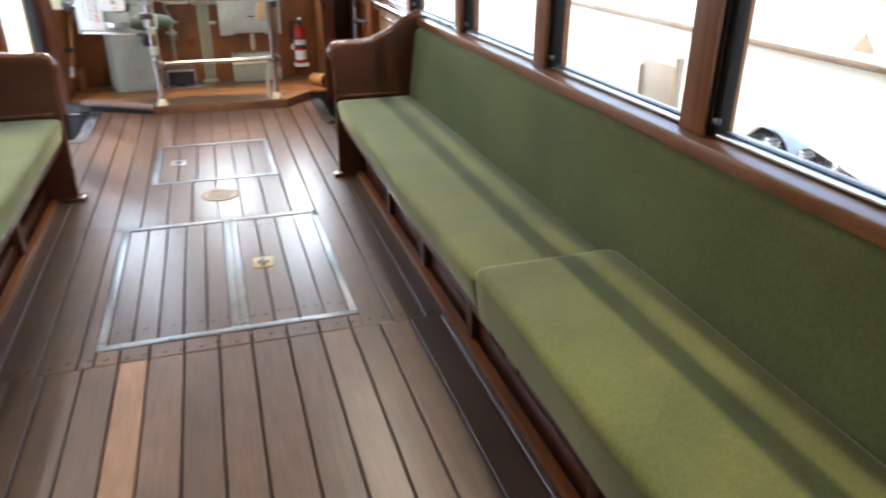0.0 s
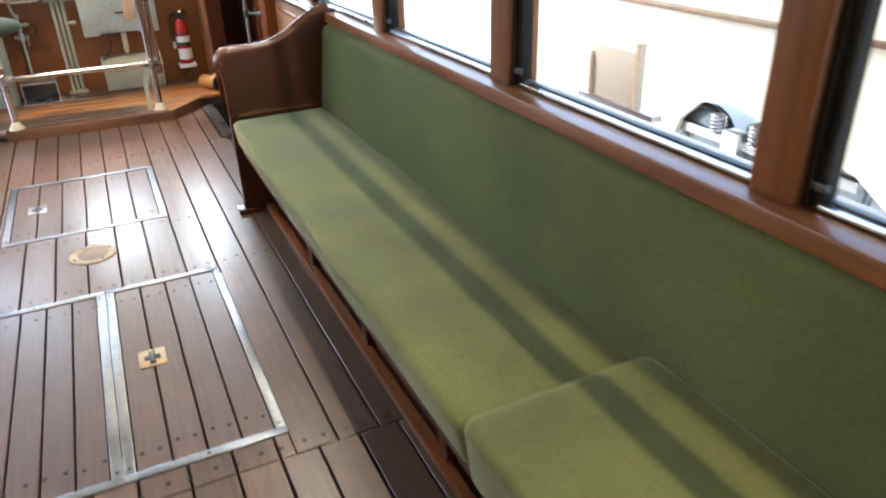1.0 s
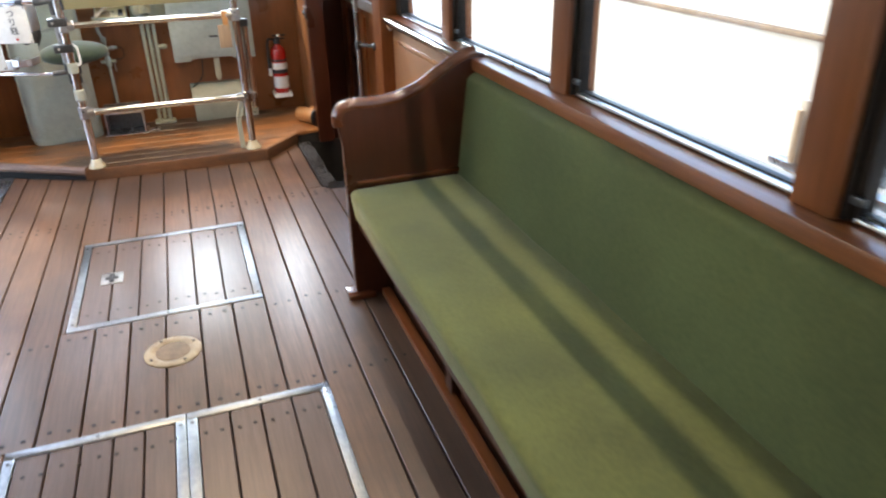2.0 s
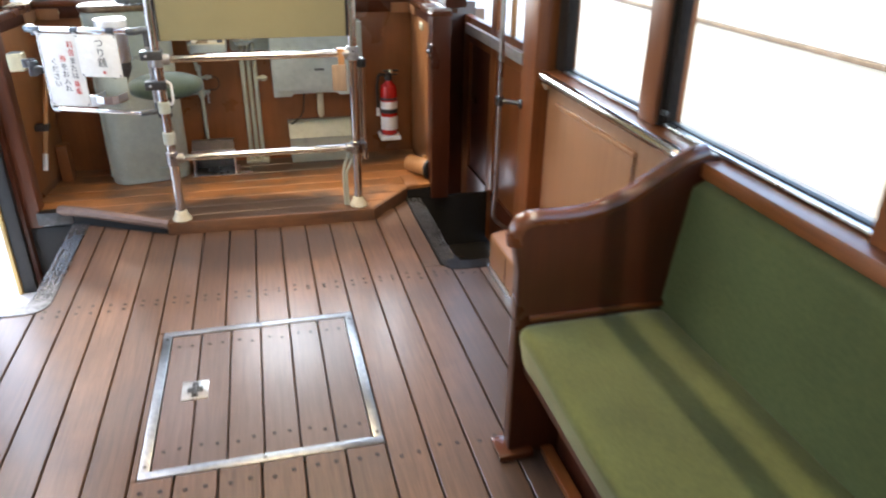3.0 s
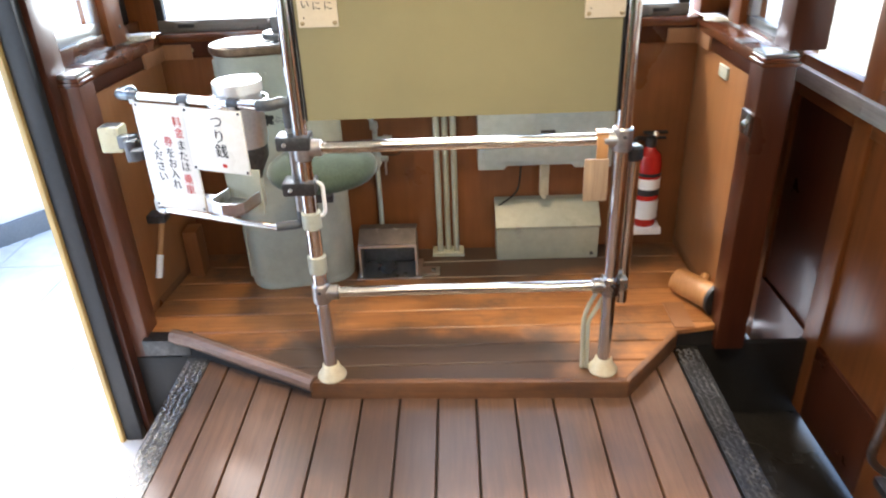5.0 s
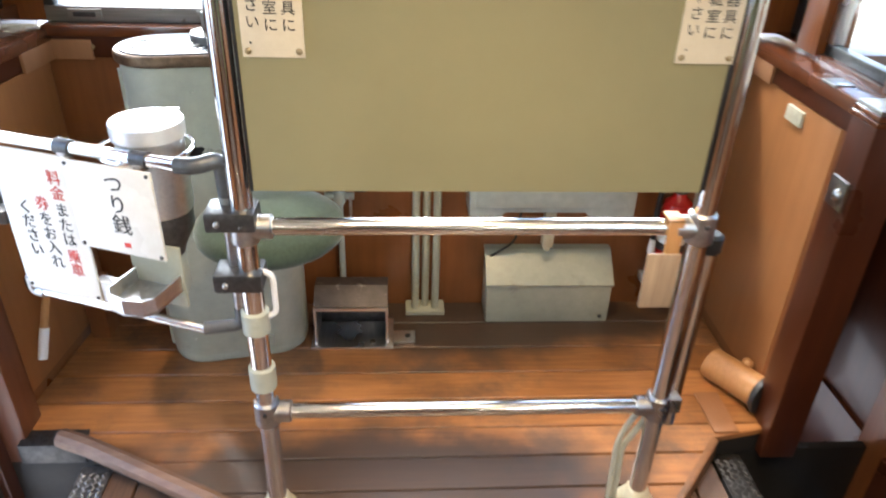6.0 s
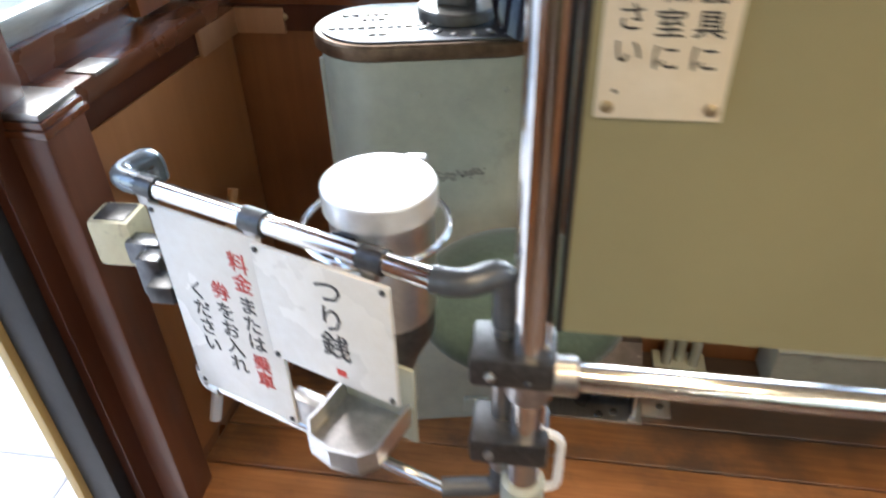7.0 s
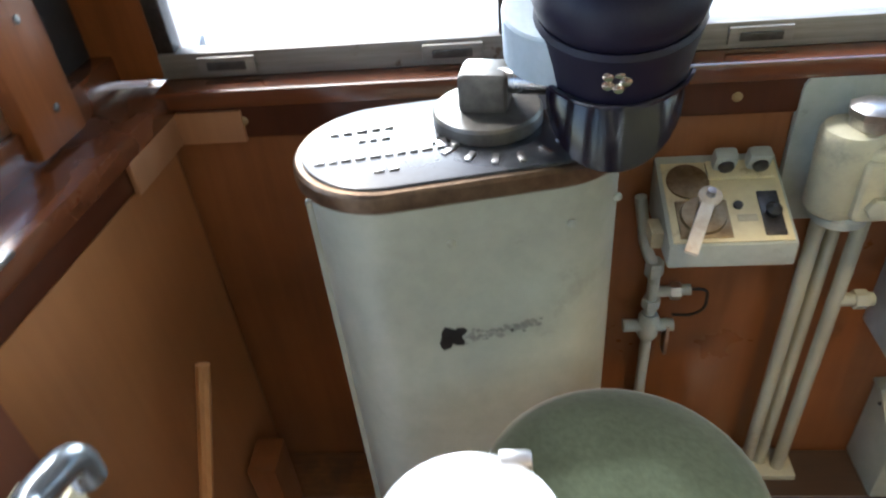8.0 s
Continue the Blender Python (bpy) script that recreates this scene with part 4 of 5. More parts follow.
part("guide_bar", tube(fillet([(-0.56, 6.20, 0.066), (-0.48, 6.165, 0.07), (-0.02, 5.935, 0.052)], 0.05), 0.026, 10), M_GBAR, platform, "rounded wooden bar along the chamfered edge")
part("corner_iron", box(-0.665, -0.50, 6.175, 6.235, 0.0, 0.064, 0.004), M_DARKMET, platform, "dark iron corner piece")

# ---------------------------------------------------------------- benches
def bench(s, label):
    """A long upholstered bench with a carved end panel."""
    X = (lambda x: x) if s > 0 else mirror
    B = thing("bench", (X(1.3), 1.9, 0), label, "bench", "benches along the walls")

    def P(pts):
        return [(X(x), z) for x, z in pts]

    seat = dense(rounded([(1.085, 0.325), (1.062, 0.445), (1.50, 0.450), (1.54, 0.335)], [0.02, 0.035, 0.02, 0.02], 6), 0.05)
    part("seat_cushion", cushion(P(seat), 1.832, 4.098, 0.03, 0.07, 0.005, 1.0), M_VELVET, B)
    seat2 = [(x - 0.010, z + (0.042 if z > 0.4 else 0.0)) for x, z in seat]
    part("seat_cushion", cushion(P(seat2), -0.45, 1.814, 0.022, 0.07, 0.005, 5.0, 0.05), M_VELVET, B)
    back = dense(rounded([(1.484, 0.43), (1.527, 0.803), (1.552, 0.820), (1.59, 0.812), (1.59, 0.43)], [0.02, 0.03, 0.02, 0.01, 0.01], 5), 0.05)
    part("backrest", cushion(P(back), -0.45, 4.105, 0.02, 0.08, 0.004, 9.0), M_VELVETB, B)
    part("seat_frame", box(*sorted((X(1.105), X(1.55))), -0.45, 4.10, 0.28, 0.335, 0.006), M_DARKZ, B)
    part("front_valance", box(*sorted((X(1.098), X(1.12))), -0.45, 4.10, 0.285, 0.335, 0.004), M_DARKZ, B)
    part("floor_rail", box(*sorted((X(1.165), X(1.20))), -0.45, 4.09, 0.0, 0.028, 0.005), M_WOODY, B, "worn wooden floor rail under the bench")
    part("kick_board", box(*sorted((X(1.215), X(1.235))), -0.45, 4.09, 0.0, 0.085, 0.004), M_DARKZ, B)
    part("back_board", box(*sorted((X(1.30), X(1.32))), -0.45, 4.09, 0.0, 0.29, 0.004), M_DARKZ, B)
    for y in (2.19, 2.78, 1.3, 0.4, 3.4):
        part("leg", box(*sorted((X(1.185), X(1.23))), y - 0.028, y + 0.028, 0.0, 0.285, 0.006), M_DARKZ, B)
    arm = [(1.545, 0.0), (1.545, 0.80), (1.597, 0.80), (1.597, 0.878), (1.56, 0.886), (1.51, 0.872), (1.44, 0.83), (1.36, 0.778), (1.28, 0.748), (1.20, 0.738), (1.10, 0.742),
           (1.068, 0.732), (1.052, 0.706), (1.056, 0.66), (1.066, 0.60), (1.068, 0.0)]
    arm = [(1.597, 0.0)] + arm[3:]
    e = part("end_panel", prism(P(arm), 4.10, 4.145, "y", 0.008, segs=3), M_DARKZ, B, "dark carved end panel with a sweeping armrest")
    cap = [(1.565, 0.882, 0), (1.51, 0.870, 0), (1.44, 0.828, 0), (1.36, 0.776, 0), (1.28, 0.747, 0), (1.20, 0.738, 0), (1.11, 0.741, 0), (1.075, 0.732, 0), (1.058, 0.705, 0), (1.062, 0.675, 0)]
    part("arm_cap", tube(fillet([(X(x), 4.122, z) for x, z, _ in cap], 0.03, 3), 0.0245, 12), M_WOODX, e, "glossy rounded armrest")
    part("seat_bead", box(*sorted((X(1.10), X(1.50))), 4.085, 4.10, 0.458, 0.474, 0.005), M_WOODX, e)
    part("foot", box(*sorted((X(1.035), X(1.14))), 4.075, 4.165, 0.0, 0.022, 0.006), M_WOODX, e, "pale worn wooden foot block")
    return B


bench(1, "long green velvet bench with a dark wooden carved end")
bench(-1, "green velvet bench along the entrance side with carved wooden end")

# ---------------------------------------------------------------- barrier behind the driver
RX0, RX1, RY = 0.035, 0.893, 5.962
bar = thing("barrier", (0.46, RY, PLAT), "chrome tube barrier with a khaki panel behind the driver", "barrier")
for i, x in enumerate((RX0, RX1)):
    p = part("post", tube([(x, RY, PLAT + 0.03), (x, RY, 2.2)], 0.0212, 20), M_CHROME if i else M_CHROME, bar)
    part("foot_flange", lathe([(0.044, 0), (0.046, 0.006), (0.042, 0.014), (0.030, 0.03), (0.027, 0.045), (0.022, 0.05)], (x, RY, PLAT), 28), M_FLANGE, p, "cream painted post foot")
    for z in ((0.372, 0.825) if i else (0.372, 0.825)):
        part("tee_clamp", lathe([(0.024, -0.032), (0.0275, -0.028), (0.0275, 0.028), (0.024, 0.032)], (x, RY, z), 24), M_STEEL, p)
        part("tee_socket", lathe([(0.0235, 0), (0.0235, 0.05), (0.020, 0.053)], (x, RY, z), 20, axis=(1 if i == 0 else -1, 0, 0)), M_STEEL, p)
        part("clamp_screw", lathe([(0.005, 0), (0.005, 0.006), (0.002, 0.008)], (x, RY - 0.0245, z + 0.012), 8, axis=(0, -1, 0)), M_DARKMET, p)
lp = [o for o in bar.children if o.name.startswith("post")][0]
for z0, z1, m_ in ((0.44, 0.50, M_GREYG), (0.585, 0.64, M_GREYG)):
    part("collar", lathe([(0.022, z0), (0.0275, z0 + 0.004), (0.0275, z1 - 0.004), (0.022, z1)], (RX0, RY, 0), 24), m_, lp)
part("handle_loop", tube(fillet([(RX0 + 0.018, RY, 0.62), (RX0 + 0.042, RY, 0.63), (RX0 + 0.042, RY, 0.72), (RX0 + 0.018, RY, 0.73)], 0.015), 0.006, 8), M_WHITE, lp)
for z in (0.372, 0.825):
    part("cross_tube", tube([(RX0 + 0.02, RY, z), (RX1 - 0.02, RY, z)], 0.0165, 20), M_CHROME, bar)
pan = part("panel", box(0.062, 0.868, RY - 0.018, RY - 0.006, 0.905, 1.78, 0.002), M_KHAKI, bar, "khaki painted flat panel")
part("edge_seal", box(0.058, 0.064, RY - 0.019, RY - 0.005, 0.905, 1.78, 0.001), M_RUBBER, pan)
part("edge_seal", box(0.866, 0.872, RY - 0.019, RY - 0.005, 0.905, 1.78, 0.001), M_RUBBER, pan)
# short second tube and bent pipes at the free post
rp = [o for o in bar.children if o.name.startswith("post")][1]
part("side_tube", tube([(0.936, 5.990, 0.30), (0.936, 5.990, 0.765)], 0.018, 16), M_CHROME, bar)
part("side_cap", lathe([(0.021, 0.755), (0.0235, 0.76), (0.0235, 0.79), (0.016, 0.796)], (0.936, 5.99, 0), 18), M_RUBBER, bar, "black rubber end cap")
part("side_clip", box(0.888, 0.945, 5.955, 6.0, 0.352, 0.392, 0.004), M_STEEL, bar)
for k, dx in enumerate((0.0, 0.028)):
    part("bent_pipe", tube(fillet([(0.89 - dx, RY + 0.015, 0.345), (0.86 - dx, RY + 0.012, 0.28), (0.838 - dx * 0.5, RY + 0.01, 0.24), (0.842 - dx * 0.5, RY + 0.008, PLAT + 0.005)], 0.04), 0.007, 8), M_GREYG, bar)

# sign plates on the panel
for x0 in (0.072, 0.772):
    sp = thing("notice_plate", (x0 + 0.048, RY - 0.018, 1.142), "cream plate with black vertical writing screwed to the panel", "sign", "notices on the panel")
    part("plate", box(x0, x0 + 0.098, RY - 0.0215, RY - 0.018, 1.142, 1.62, 0.001), M_PLATE, sp)
    for dx in (0.009, 0.089):
        part("screw", lathe([(0.0055, 0), (0.0055, 0.0015), (0.003, 0.003)], (x0 + dx, RY - 0.0213, 1.152), 10, axis=(0, -1, 0)), M_BRASS, sp)
    for txt, cx, top in (("いで下さい．", 0.020, 1.292), ("運転室に", 0.048, 1.262), ("器具に", 0.076, 1.236)):
        writing("writing", txt, 0.023, Matrix.Translation((x0 + cx, RY - 0.0218, top)) @ pose(0, 0, 0, 90, 0, 0), M_INK, sp, gap=1.12)
    for cx, z0, z1 in ((0.020, 1.34, 1.57), (0.048, 1.31, 1.57), (0.076, 1.285, 1.57)):
        z = z1
        while z - 0.018 > z0:
            part("writing_bar", box(x0 + cx - 0.009, x0 + cx + 0.009, RY - 0.0222, RY - 0.0214, z - 0.018, z, 0), M_INK, sp, smooth=False)
            z -= 0.027

# tag and strap
tg = thing("hanging_tag", (0.84, RY - 0.02, 0.66), "worn wooden tag on a tan leather strap", "tag")
part("strap", box(0.823, 0.853, RY - 0.022, RY - 0.016, 0.765, 0.848, 0.002), M_BROOM, tg)
bm = box(0.823, 0.853, RY - 0.022, RY + 0.022, 0.843, 0.848, 0.002)
part("loop", bm, M_BROOM, tg)
part("board", box(0.792, 0.858, RY - 0.026, RY - 0.018, 0.655, 0.778, 0.006), M_TAG, tg)

# ---------------------------------------------------------------- swinging fare gate
GU, GN = Vector((-0.94, 0.342, 0)), Vector((-0.342, -0.94, 0))
GO = Vector((-0.005, 5.94, 0))
GM = Matrix(((GU.x, GN.x, 0, GO.x), (GU.y, GN.y, 0, GO.y), (0, 0, 1, 0), (0, 0, 0, 1)))  # along the gate, towards the saloon, up


def G(s, q, z):
    return GM @ Vector((s, q, z))


def gbox(s0, s1, q0, q1, z0, z1, bev=0.003, bm=None):
    return join(bm, moved(box(s0, s1, q0, q1, z0, z1, bev), GM))


gate = thing("fare_gate", G(0.25, 0, 0.57), "chrome tube fare gate hinged to the barrier post", "gate")
part("top_tube", tube([G(0.06, 0, 0.945), G(0.50, 0, 0.945)], 0.0125, 16), M_CHROME, gate)
part("elbow", tube(fillet([G(0.068, 0, 0.945), G(0.032, -0.005, 0.946), G(0.004, -0.040, 0.952), G(0.002, -0.040, 0.88)], 0.022, 6), 0.0155, 16), M_GREYRUB, gate, "dark grey corner elbow")
part("elbow", tube(fillet([G(0.485, 0, 0.945), G(0.535, 0, 0.945), G(0.535, -0.06, 0.945), G(0.535, -0.06, 0.91)], 0.025, 6), 0.0155, 16), M_ELBOW, gate)
part("hinge_tube", tube([G(0.004, -0.040, 0.60), G(0.004, -0.040, 0.90)], 0.0125, 16), M_STEEL, gate)
part("side_tube", tube([G(0.478, 0, 0.60), G(0.478, 0, 0.94)], 0.008, 12), M_CHROME, gate)
part("bottom_tube", tube([G(0.06, -0.003, 0.590), G(0.47, 0, 0.597)], 0.009, 12), M_CHROME, gate)
part("elbow", tube(fillet([G(0.07, -0.004, 0.590), G(0.004, -0.040, 0.592), G(0.004, -0.040, 0.635)], 0.02, 5), 0.0135, 12), M_GREYRUB, gate)
part("elbow", tube(fillet([G(0.45, 0, 0.594), G(0.478, 0, 0.594), G(0.478, 0, 0.63)], 0.015, 5), 0.0115, 12), M_STEEL, gate)
for s_ in (0.140, 0.302, 0.475):
    part("sleeve", tube([G(s_ - 0.016, 0, 0.945), G(s_ + 0.016, 0, 0.945)], 0.0155, 14), M_DARKMET, gate)
    part("clip", gbox(s_ - 0.010, s_ + 0.010, -0.006, 0.014, 0.925, 0.95, 0.003), M_STEEL, gate)
for z in (0.845, 0.715):
    c = part("hinge_clamp", box(-0.030, RX0 + 0.027, 5.932, 6.000, z - 0.020, z + 0.020, 0.008), M_DARKMET, gate, "dark grey hinge clamp")
    part("bolt", lathe([(0.006, 0), (0.006, 0.006), (0.003, 0.008)], (-0.006, 5.933, z), 8, axis=(0, -1, 0)), M_STEEL, c)

s1 = thing("fare_sign", G(0.375, 0.012, 0.62), "white sign board with red and black vertical writing", "sign", "signs on the fare gate")
part("board", gbox(0.288, 0.468, 0.010, 0.016, 0.615, 0.932, 0.002), M_SIGN, s1)
s2 = thing("change_sign", G(0.195, 0.02, 0.75), "white sign board with black vertical writing", "sign", "signs on the fare gate")
part("board", gbox(0.108, 0.296, 0.017, 0.023, 0.752, 0.932, 0.002), M_SIGN, s2)
SIGN_POSE = Matrix(((-GU.x, 0, GN.x, 0), (-GU.y, 0, GN.y, 0), (0, 1, 0, 0), (0, 0, 0, 1)))


def on_gate(name, txt, size, s_, z, q, material, parent, gap=1.0):
    return writing(name, txt, size, Matrix.Translation(G(s_, q, z)) @ SIGN_POSE, material, parent, gap=gap)


on_gate("red_writing", "料金", 0.032, 0.330, 0.874, 0.0165, M_RED, s1)
on_gate("black_writing", "または", 0.032, 0.330, 0.806, 0.0165, M_INK, s1)
on_gate("red_writing", "乗車", 0.032, 0.330, 0.704, 0.0165, M_RED, s1)
on_gate("red_writing", "券", 0.032, 0.374, 0.814, 0.0165, M_RED, s1)
on_gate("black_writing", "をお入れ", 0.032, 0.374, 0.780, 0.0165, M_INK, s1)
on_gate("black_writing", "ください", 0.032, 0.418, 0.800, 0.0165, M_INK, s1)
on_gate("black_writing", "つり銭", 0.042, 0.190, 0.884, 0.0235, M_INK, s2)
part("red_mark", gbox(0.180, 0.194, 0.0228, 0.0238, 0.768, 0.778, 0.002), M_RED, s2)
for sg, pts in ((s1, ((0.296, 0.925), (0.46, 0.925), (0.296, 0.625), (0.46, 0.625))), (s2, ((0.116, 0.925), (0.288, 0.925), (0.116, 0.76), (0.288, 0.76)))):
    for a, z in pts:
        part("screw", lathe([(0.004, 0), (0.004, 0.002), (0.002, 0.003)], G(a, 0.016 if sg is s1 else 0.023, z), 8, axis=GN), M_DARKMET, sg)

can = thing("coin_canister", G(0.185, -0.085, 0.80), "shiny aluminium coin canister with a flat lid in a ring holder", "canister")
cc = G(0.185, -0.085, 0)
part("body", lathe([(0.058, 0.80), (0.062, 0.81), (0.062, 0.960), (0.060, 0.962)], cc, 40), M_ALU, can)
part("lid", lathe([(0.066, 0.954), (0.0675, 0.955), (0.0675, 0.957), (0.0675, 0.980), (0.0675, 0.982), (0.0668, 0.9838), (0.0655, 0.9845), (0.063, 0.9846), (0.03, 0.9846), (0.001, 0.9846)], cc, 44), M_LID, can, "flat bright metal lid")
ring = [cc + Vector((0.086 * math.cos(a) - 0.004, 0.086 * math.sin(a) - 0.014, 0.935)) for a in [k * math.tau / 28 for k in range(29)]]
part("ring", tube(ring, 0.004, 8), M_CHROME, can, "chrome wire ring holder")
part("ring_arm", tube([cc + Vector((-0.02, -0.096, 0.935)), G(0.2, 0, 0.945)], 0.004, 8), M_CHROME, can)
part("ring_arm", tube([cc + Vector((0.05, -0.08, 0.935)), G(0.12, 0, 0.945)], 0.004, 8), M_CHROME, can)
part("hasp", box(cc.x + 0.02, cc.x + 0.045, cc.y + 0.055, cc.y + 0.069, 0.966, 0.985, 0.003), M_STEEL, can)
part("slot", box(cc.x - 0.045, cc.x - 0.015, cc.y - 0.066, cc.y - 0.05, 0.915, 0.945, 0.002), M_RUBBER, can)
part("funnel", lathe([(0.03, 0.70), (0.036, 0.72), (0.058, 0.765), (0.058, 0.80)], cc, 28), M_DARKMET, can, "dark metal funnel below")
part("outlet", box(cc.x - 0.025, cc.x + 0.025, cc.y - 0.03, cc.y + 0.03, 0.60, 0.705, 0.008), M_GREYG, can)

tray = thing("change_tray", G(0.19, 0.02, 0.62), "worn metal change tray below the sign", "tray")
U = [(0.136, -0.045), (0.136, 0.04), (0.152, 0.060), (0.19, 0.068), (0.228, 0.060), (0.244, 0.04), (0.244, -0.045)]
Ui = [(0.140, -0.041), (0.140, 0.039), (0.155, 0.056), (0.19, 0.063), (0.225, 0.056), (0.240, 0.039), (0.240, -0.041)]
part("bottom", moved(prism(U, 0.640, 0.646, "z"), GM), M_STEEL, tray)
bm = bmesh.new()
for (a, b), (c, e), (a2, b2), (c2, e2) in zip(U, U[1:], Ui, Ui[1:]):
    join(bm, moved(prism([(a, b), (c, e), (c2, e2), (a2, b2)], 0.645, 0.676, "z"), GM))
part("rim", bm, M_ALU, tray)
part("back_plate", gbox(0.130, 0.25, -0.049, -0.043, 0.60, 0.74, 0.002), M_GREYG, tray)
part("arm", gbox(0.240, 0.30, -0.012, 0.012, 0.615, 0.665, 0.004), M_STEEL, tray)

latch = thing("gate_latch", (-0.55, 6.17, 0.80), "grey metal gate latch box on the newel post", "latch")
part("box", box(-0.622, -0.554, 6.172, 6.232, 0.752, 0.833, 0.010), M_CREAMP, latch)
# the open top is closed; a dark slab paints the shade inside it
part("recess", box(-0.613, -0.562, 6.180, 6.225, 0.827, 0.8345, 0.003), M_DARKMET, latch, "dark slab drawn for the shaded hollow of the latch box")
part("arm", box(-0.560, -0.505, 6.158, 6.190, 0.770, 0.810, 0.006), M_GUN, latch)
part("striker", box(-0.530, -0.492, 6.128, 6.168, 0.738, 0.805, 0.006), M_GUN, latch)
part("hook", box(-0.500, -0.462, 6.095, 6.135, 0.755, 0.785, 0.004), M_DARKMET, latch)

# ---------------------------------------------------------------- master controller with cap
CX, CY = -0.170, 6.622
ctl = thing("controller", (CX, CY, PLAT), "tall grey-green painted master controller cabinet with chipped paint", "controller")
part("body", prism(stadium(CX, CY, 0.405, 0.205, 16), PLAT + 0.03, 0.960, "z", 0.004), M_GREYG, ctl)
part("base", prism(stadium(CX, CY, 0.40, 0.20, 16), PLAT, PLAT + 0.035, "z", 0.012), M_GREYG, ctl)
part("rim", prism(stadium(CX, CY, 0.428, 0.226, 18), 0.957, 0.986, "z", 0.010, segs=3), M_RIMBR, ctl, "dark worn brass rim")
ctl.rotation_euler = (0, 0, radians(11))
top = part("top_plate", prism(stadium(CX, CY, 0.404, 0.204, 18), 0.982, 0.990, "z", 0.003), M_TOPPL, ctl, "dark glossy cast top plate")
rng = random.Random(11)
for row, (x0, n_, y, h) in enumerate(((-0.335, 5, 6.665, 0.016), (-0.355, 13, 6.60, 0.022), (-0.285, 2, 6.562, 0.018), (-0.30, 3, 6.638, 0.014))):
    x = x0
    for k in range(n_):
        w = rng.uniform(0.009, 0.015)
        part("letter_bar", box(x, x + w, y - h / 2, y + h / 2, 0.989, 0.993, 0.001), M_STEEL, top)
        x += w + 0.005
for k in range(9):
    a = radians(200 + 18 * k)
    t = box(-0.004, 0.004, -0.010, 0.010, 0.989, 0.993, 0.001)
    part("letter_bar", moved(t, pose(-0.115 + 0.098 * math.cos(a), 6.64 + 0.098 * math.sin(a), 0, 0, 0, math.degrees(a) + 90)), M_STEEL, top)
hub = part("hub", lathe([(0.066, 0.988), (0.070, 0.991), (0.070, 1.006), (0.067, 1.010), (0.040, 1.012), (0.001, 1.0125)], (-0.132, 6.645, 0), 40), M_HUB, ctl, "round steel handle hub")
part("handle_boss", moved(box(-0.032, 0.030, -0.028, 0.028, 1.010, 1.062, 0.010, segs=3), pose(-0.132, 6.645, 0, 0, 0, -20)), M_HUB, hub, "squared steel handle boss")
part("handle", tube(fillet([(-0.125, 6.642, 1.046), (-0.06, 6.60, 1.050), (0.0, 6.57, 1.052)], 0.03), 0.016, 12, r1=0.012), M_STEEL, hub)
part("seam", box(CX - 0.206, CX - 0.196, CY - 0.03, CY - 0.022, 0.10, 0.94, 0.002), M_GREYG, ctl)
part("lower_cover", box(-0.135, -0.075, 6.508, 6.524, 0.10, 0.145, 0.006), M_GREYG, ctl)
for x, z in ((-0.205, 0.897), (-0.055, 0.900), (0.0, 0.93), (-0.30, 0.16)):
    part("rivet", lathe([(0.006, 0), (0.006, 0.002), (0.002, 0.004)], (x, CY - 0.1022, z), 10, axis=(0, -1, 0)), M_GREYG, ctl)
chip = bmesh.new()
for k in range(20):
    u = rng.random()
    x, z, r = -0.227 + 0.125 * u + rng.uniform(-0.01, 0.01), 0.734 + rng.uniform(-0.012, 0.012), rng.uniform(0.001, 0.0025)
    if k < 14:
        x, z, r = -0.214 + rng.uniform(-0.013, 0.013), 0.740 + rng.uniform(-0.013, 0.01), rng.uniform(0.006, 0.011)
    n_ = 7
    t = bmesh.new()
    vs = [t.verts.new((x + r * rng.uniform(0.6, 1.3) * math.cos(q * math.tau / n_), CY - 0.1032, z + r * rng.uniform(0.6, 1.2) * math.sin(q * math.tau / n_))) for q in range(n_)]
    t.faces.new(vs)
    join(chip, t)
scuff = bmesh.new()
for k in range(90):
    u = rng.random()
    x, z, r = -0.207 + 0.115 * u, 0.732 + 0.010 * u + rng.gauss(0, 0.0055), rng.uniform(0.0012, 0.0036)
    t = bmesh.new()
    t.faces.new([t.verts.new((x + r * rng.uniform(0.5, 2.0) * math.cos(q * math.tau / 7), CY - 0.1030, z + r * rng.uniform(0.5, 1.2) * math.sin(q * math.tau / 7))) for q in range(7)])
    join(scuff, t)
tagged(part("scuff", scuff, M_SCUFF, ctl, "faint grey scuff on the paint", smooth=False), kind="stuff")
tagged(part("paint_chips", chip, M_RUBBER, ctl, "dark chips in the paint", smooth=False), kind="stuff")

cap = thing("peaked_cap", (-0.02, 6.56, 1.09), "navy peaked cap with a shiny visor hung on the controller handle", "cap")


def cap_shell(rx, ry, rz, lo, hi, n=28, m=10):
    t = bmesh.new()
    rows_ = []
    for j in range(m + 1):
        f = lo + (hi - lo) * j / m
        rows_.append([t.verts.new((rx * math.cos(f) * math.cos(k * math.tau / n), ry * math.cos(f) * math.sin(k * math.tau / n), rz * math.sin(f))) for k in range(n)])
    for a, b in zip(rows_, rows_[1:]):
        for k in range(n):
            t.faces.new((a[k], a[(k + 1) % n], b[(k + 1) % n], b[k]))
    t.faces.new(rows_[-1])
    t.faces.new(rows_[0][::-1])
    return t


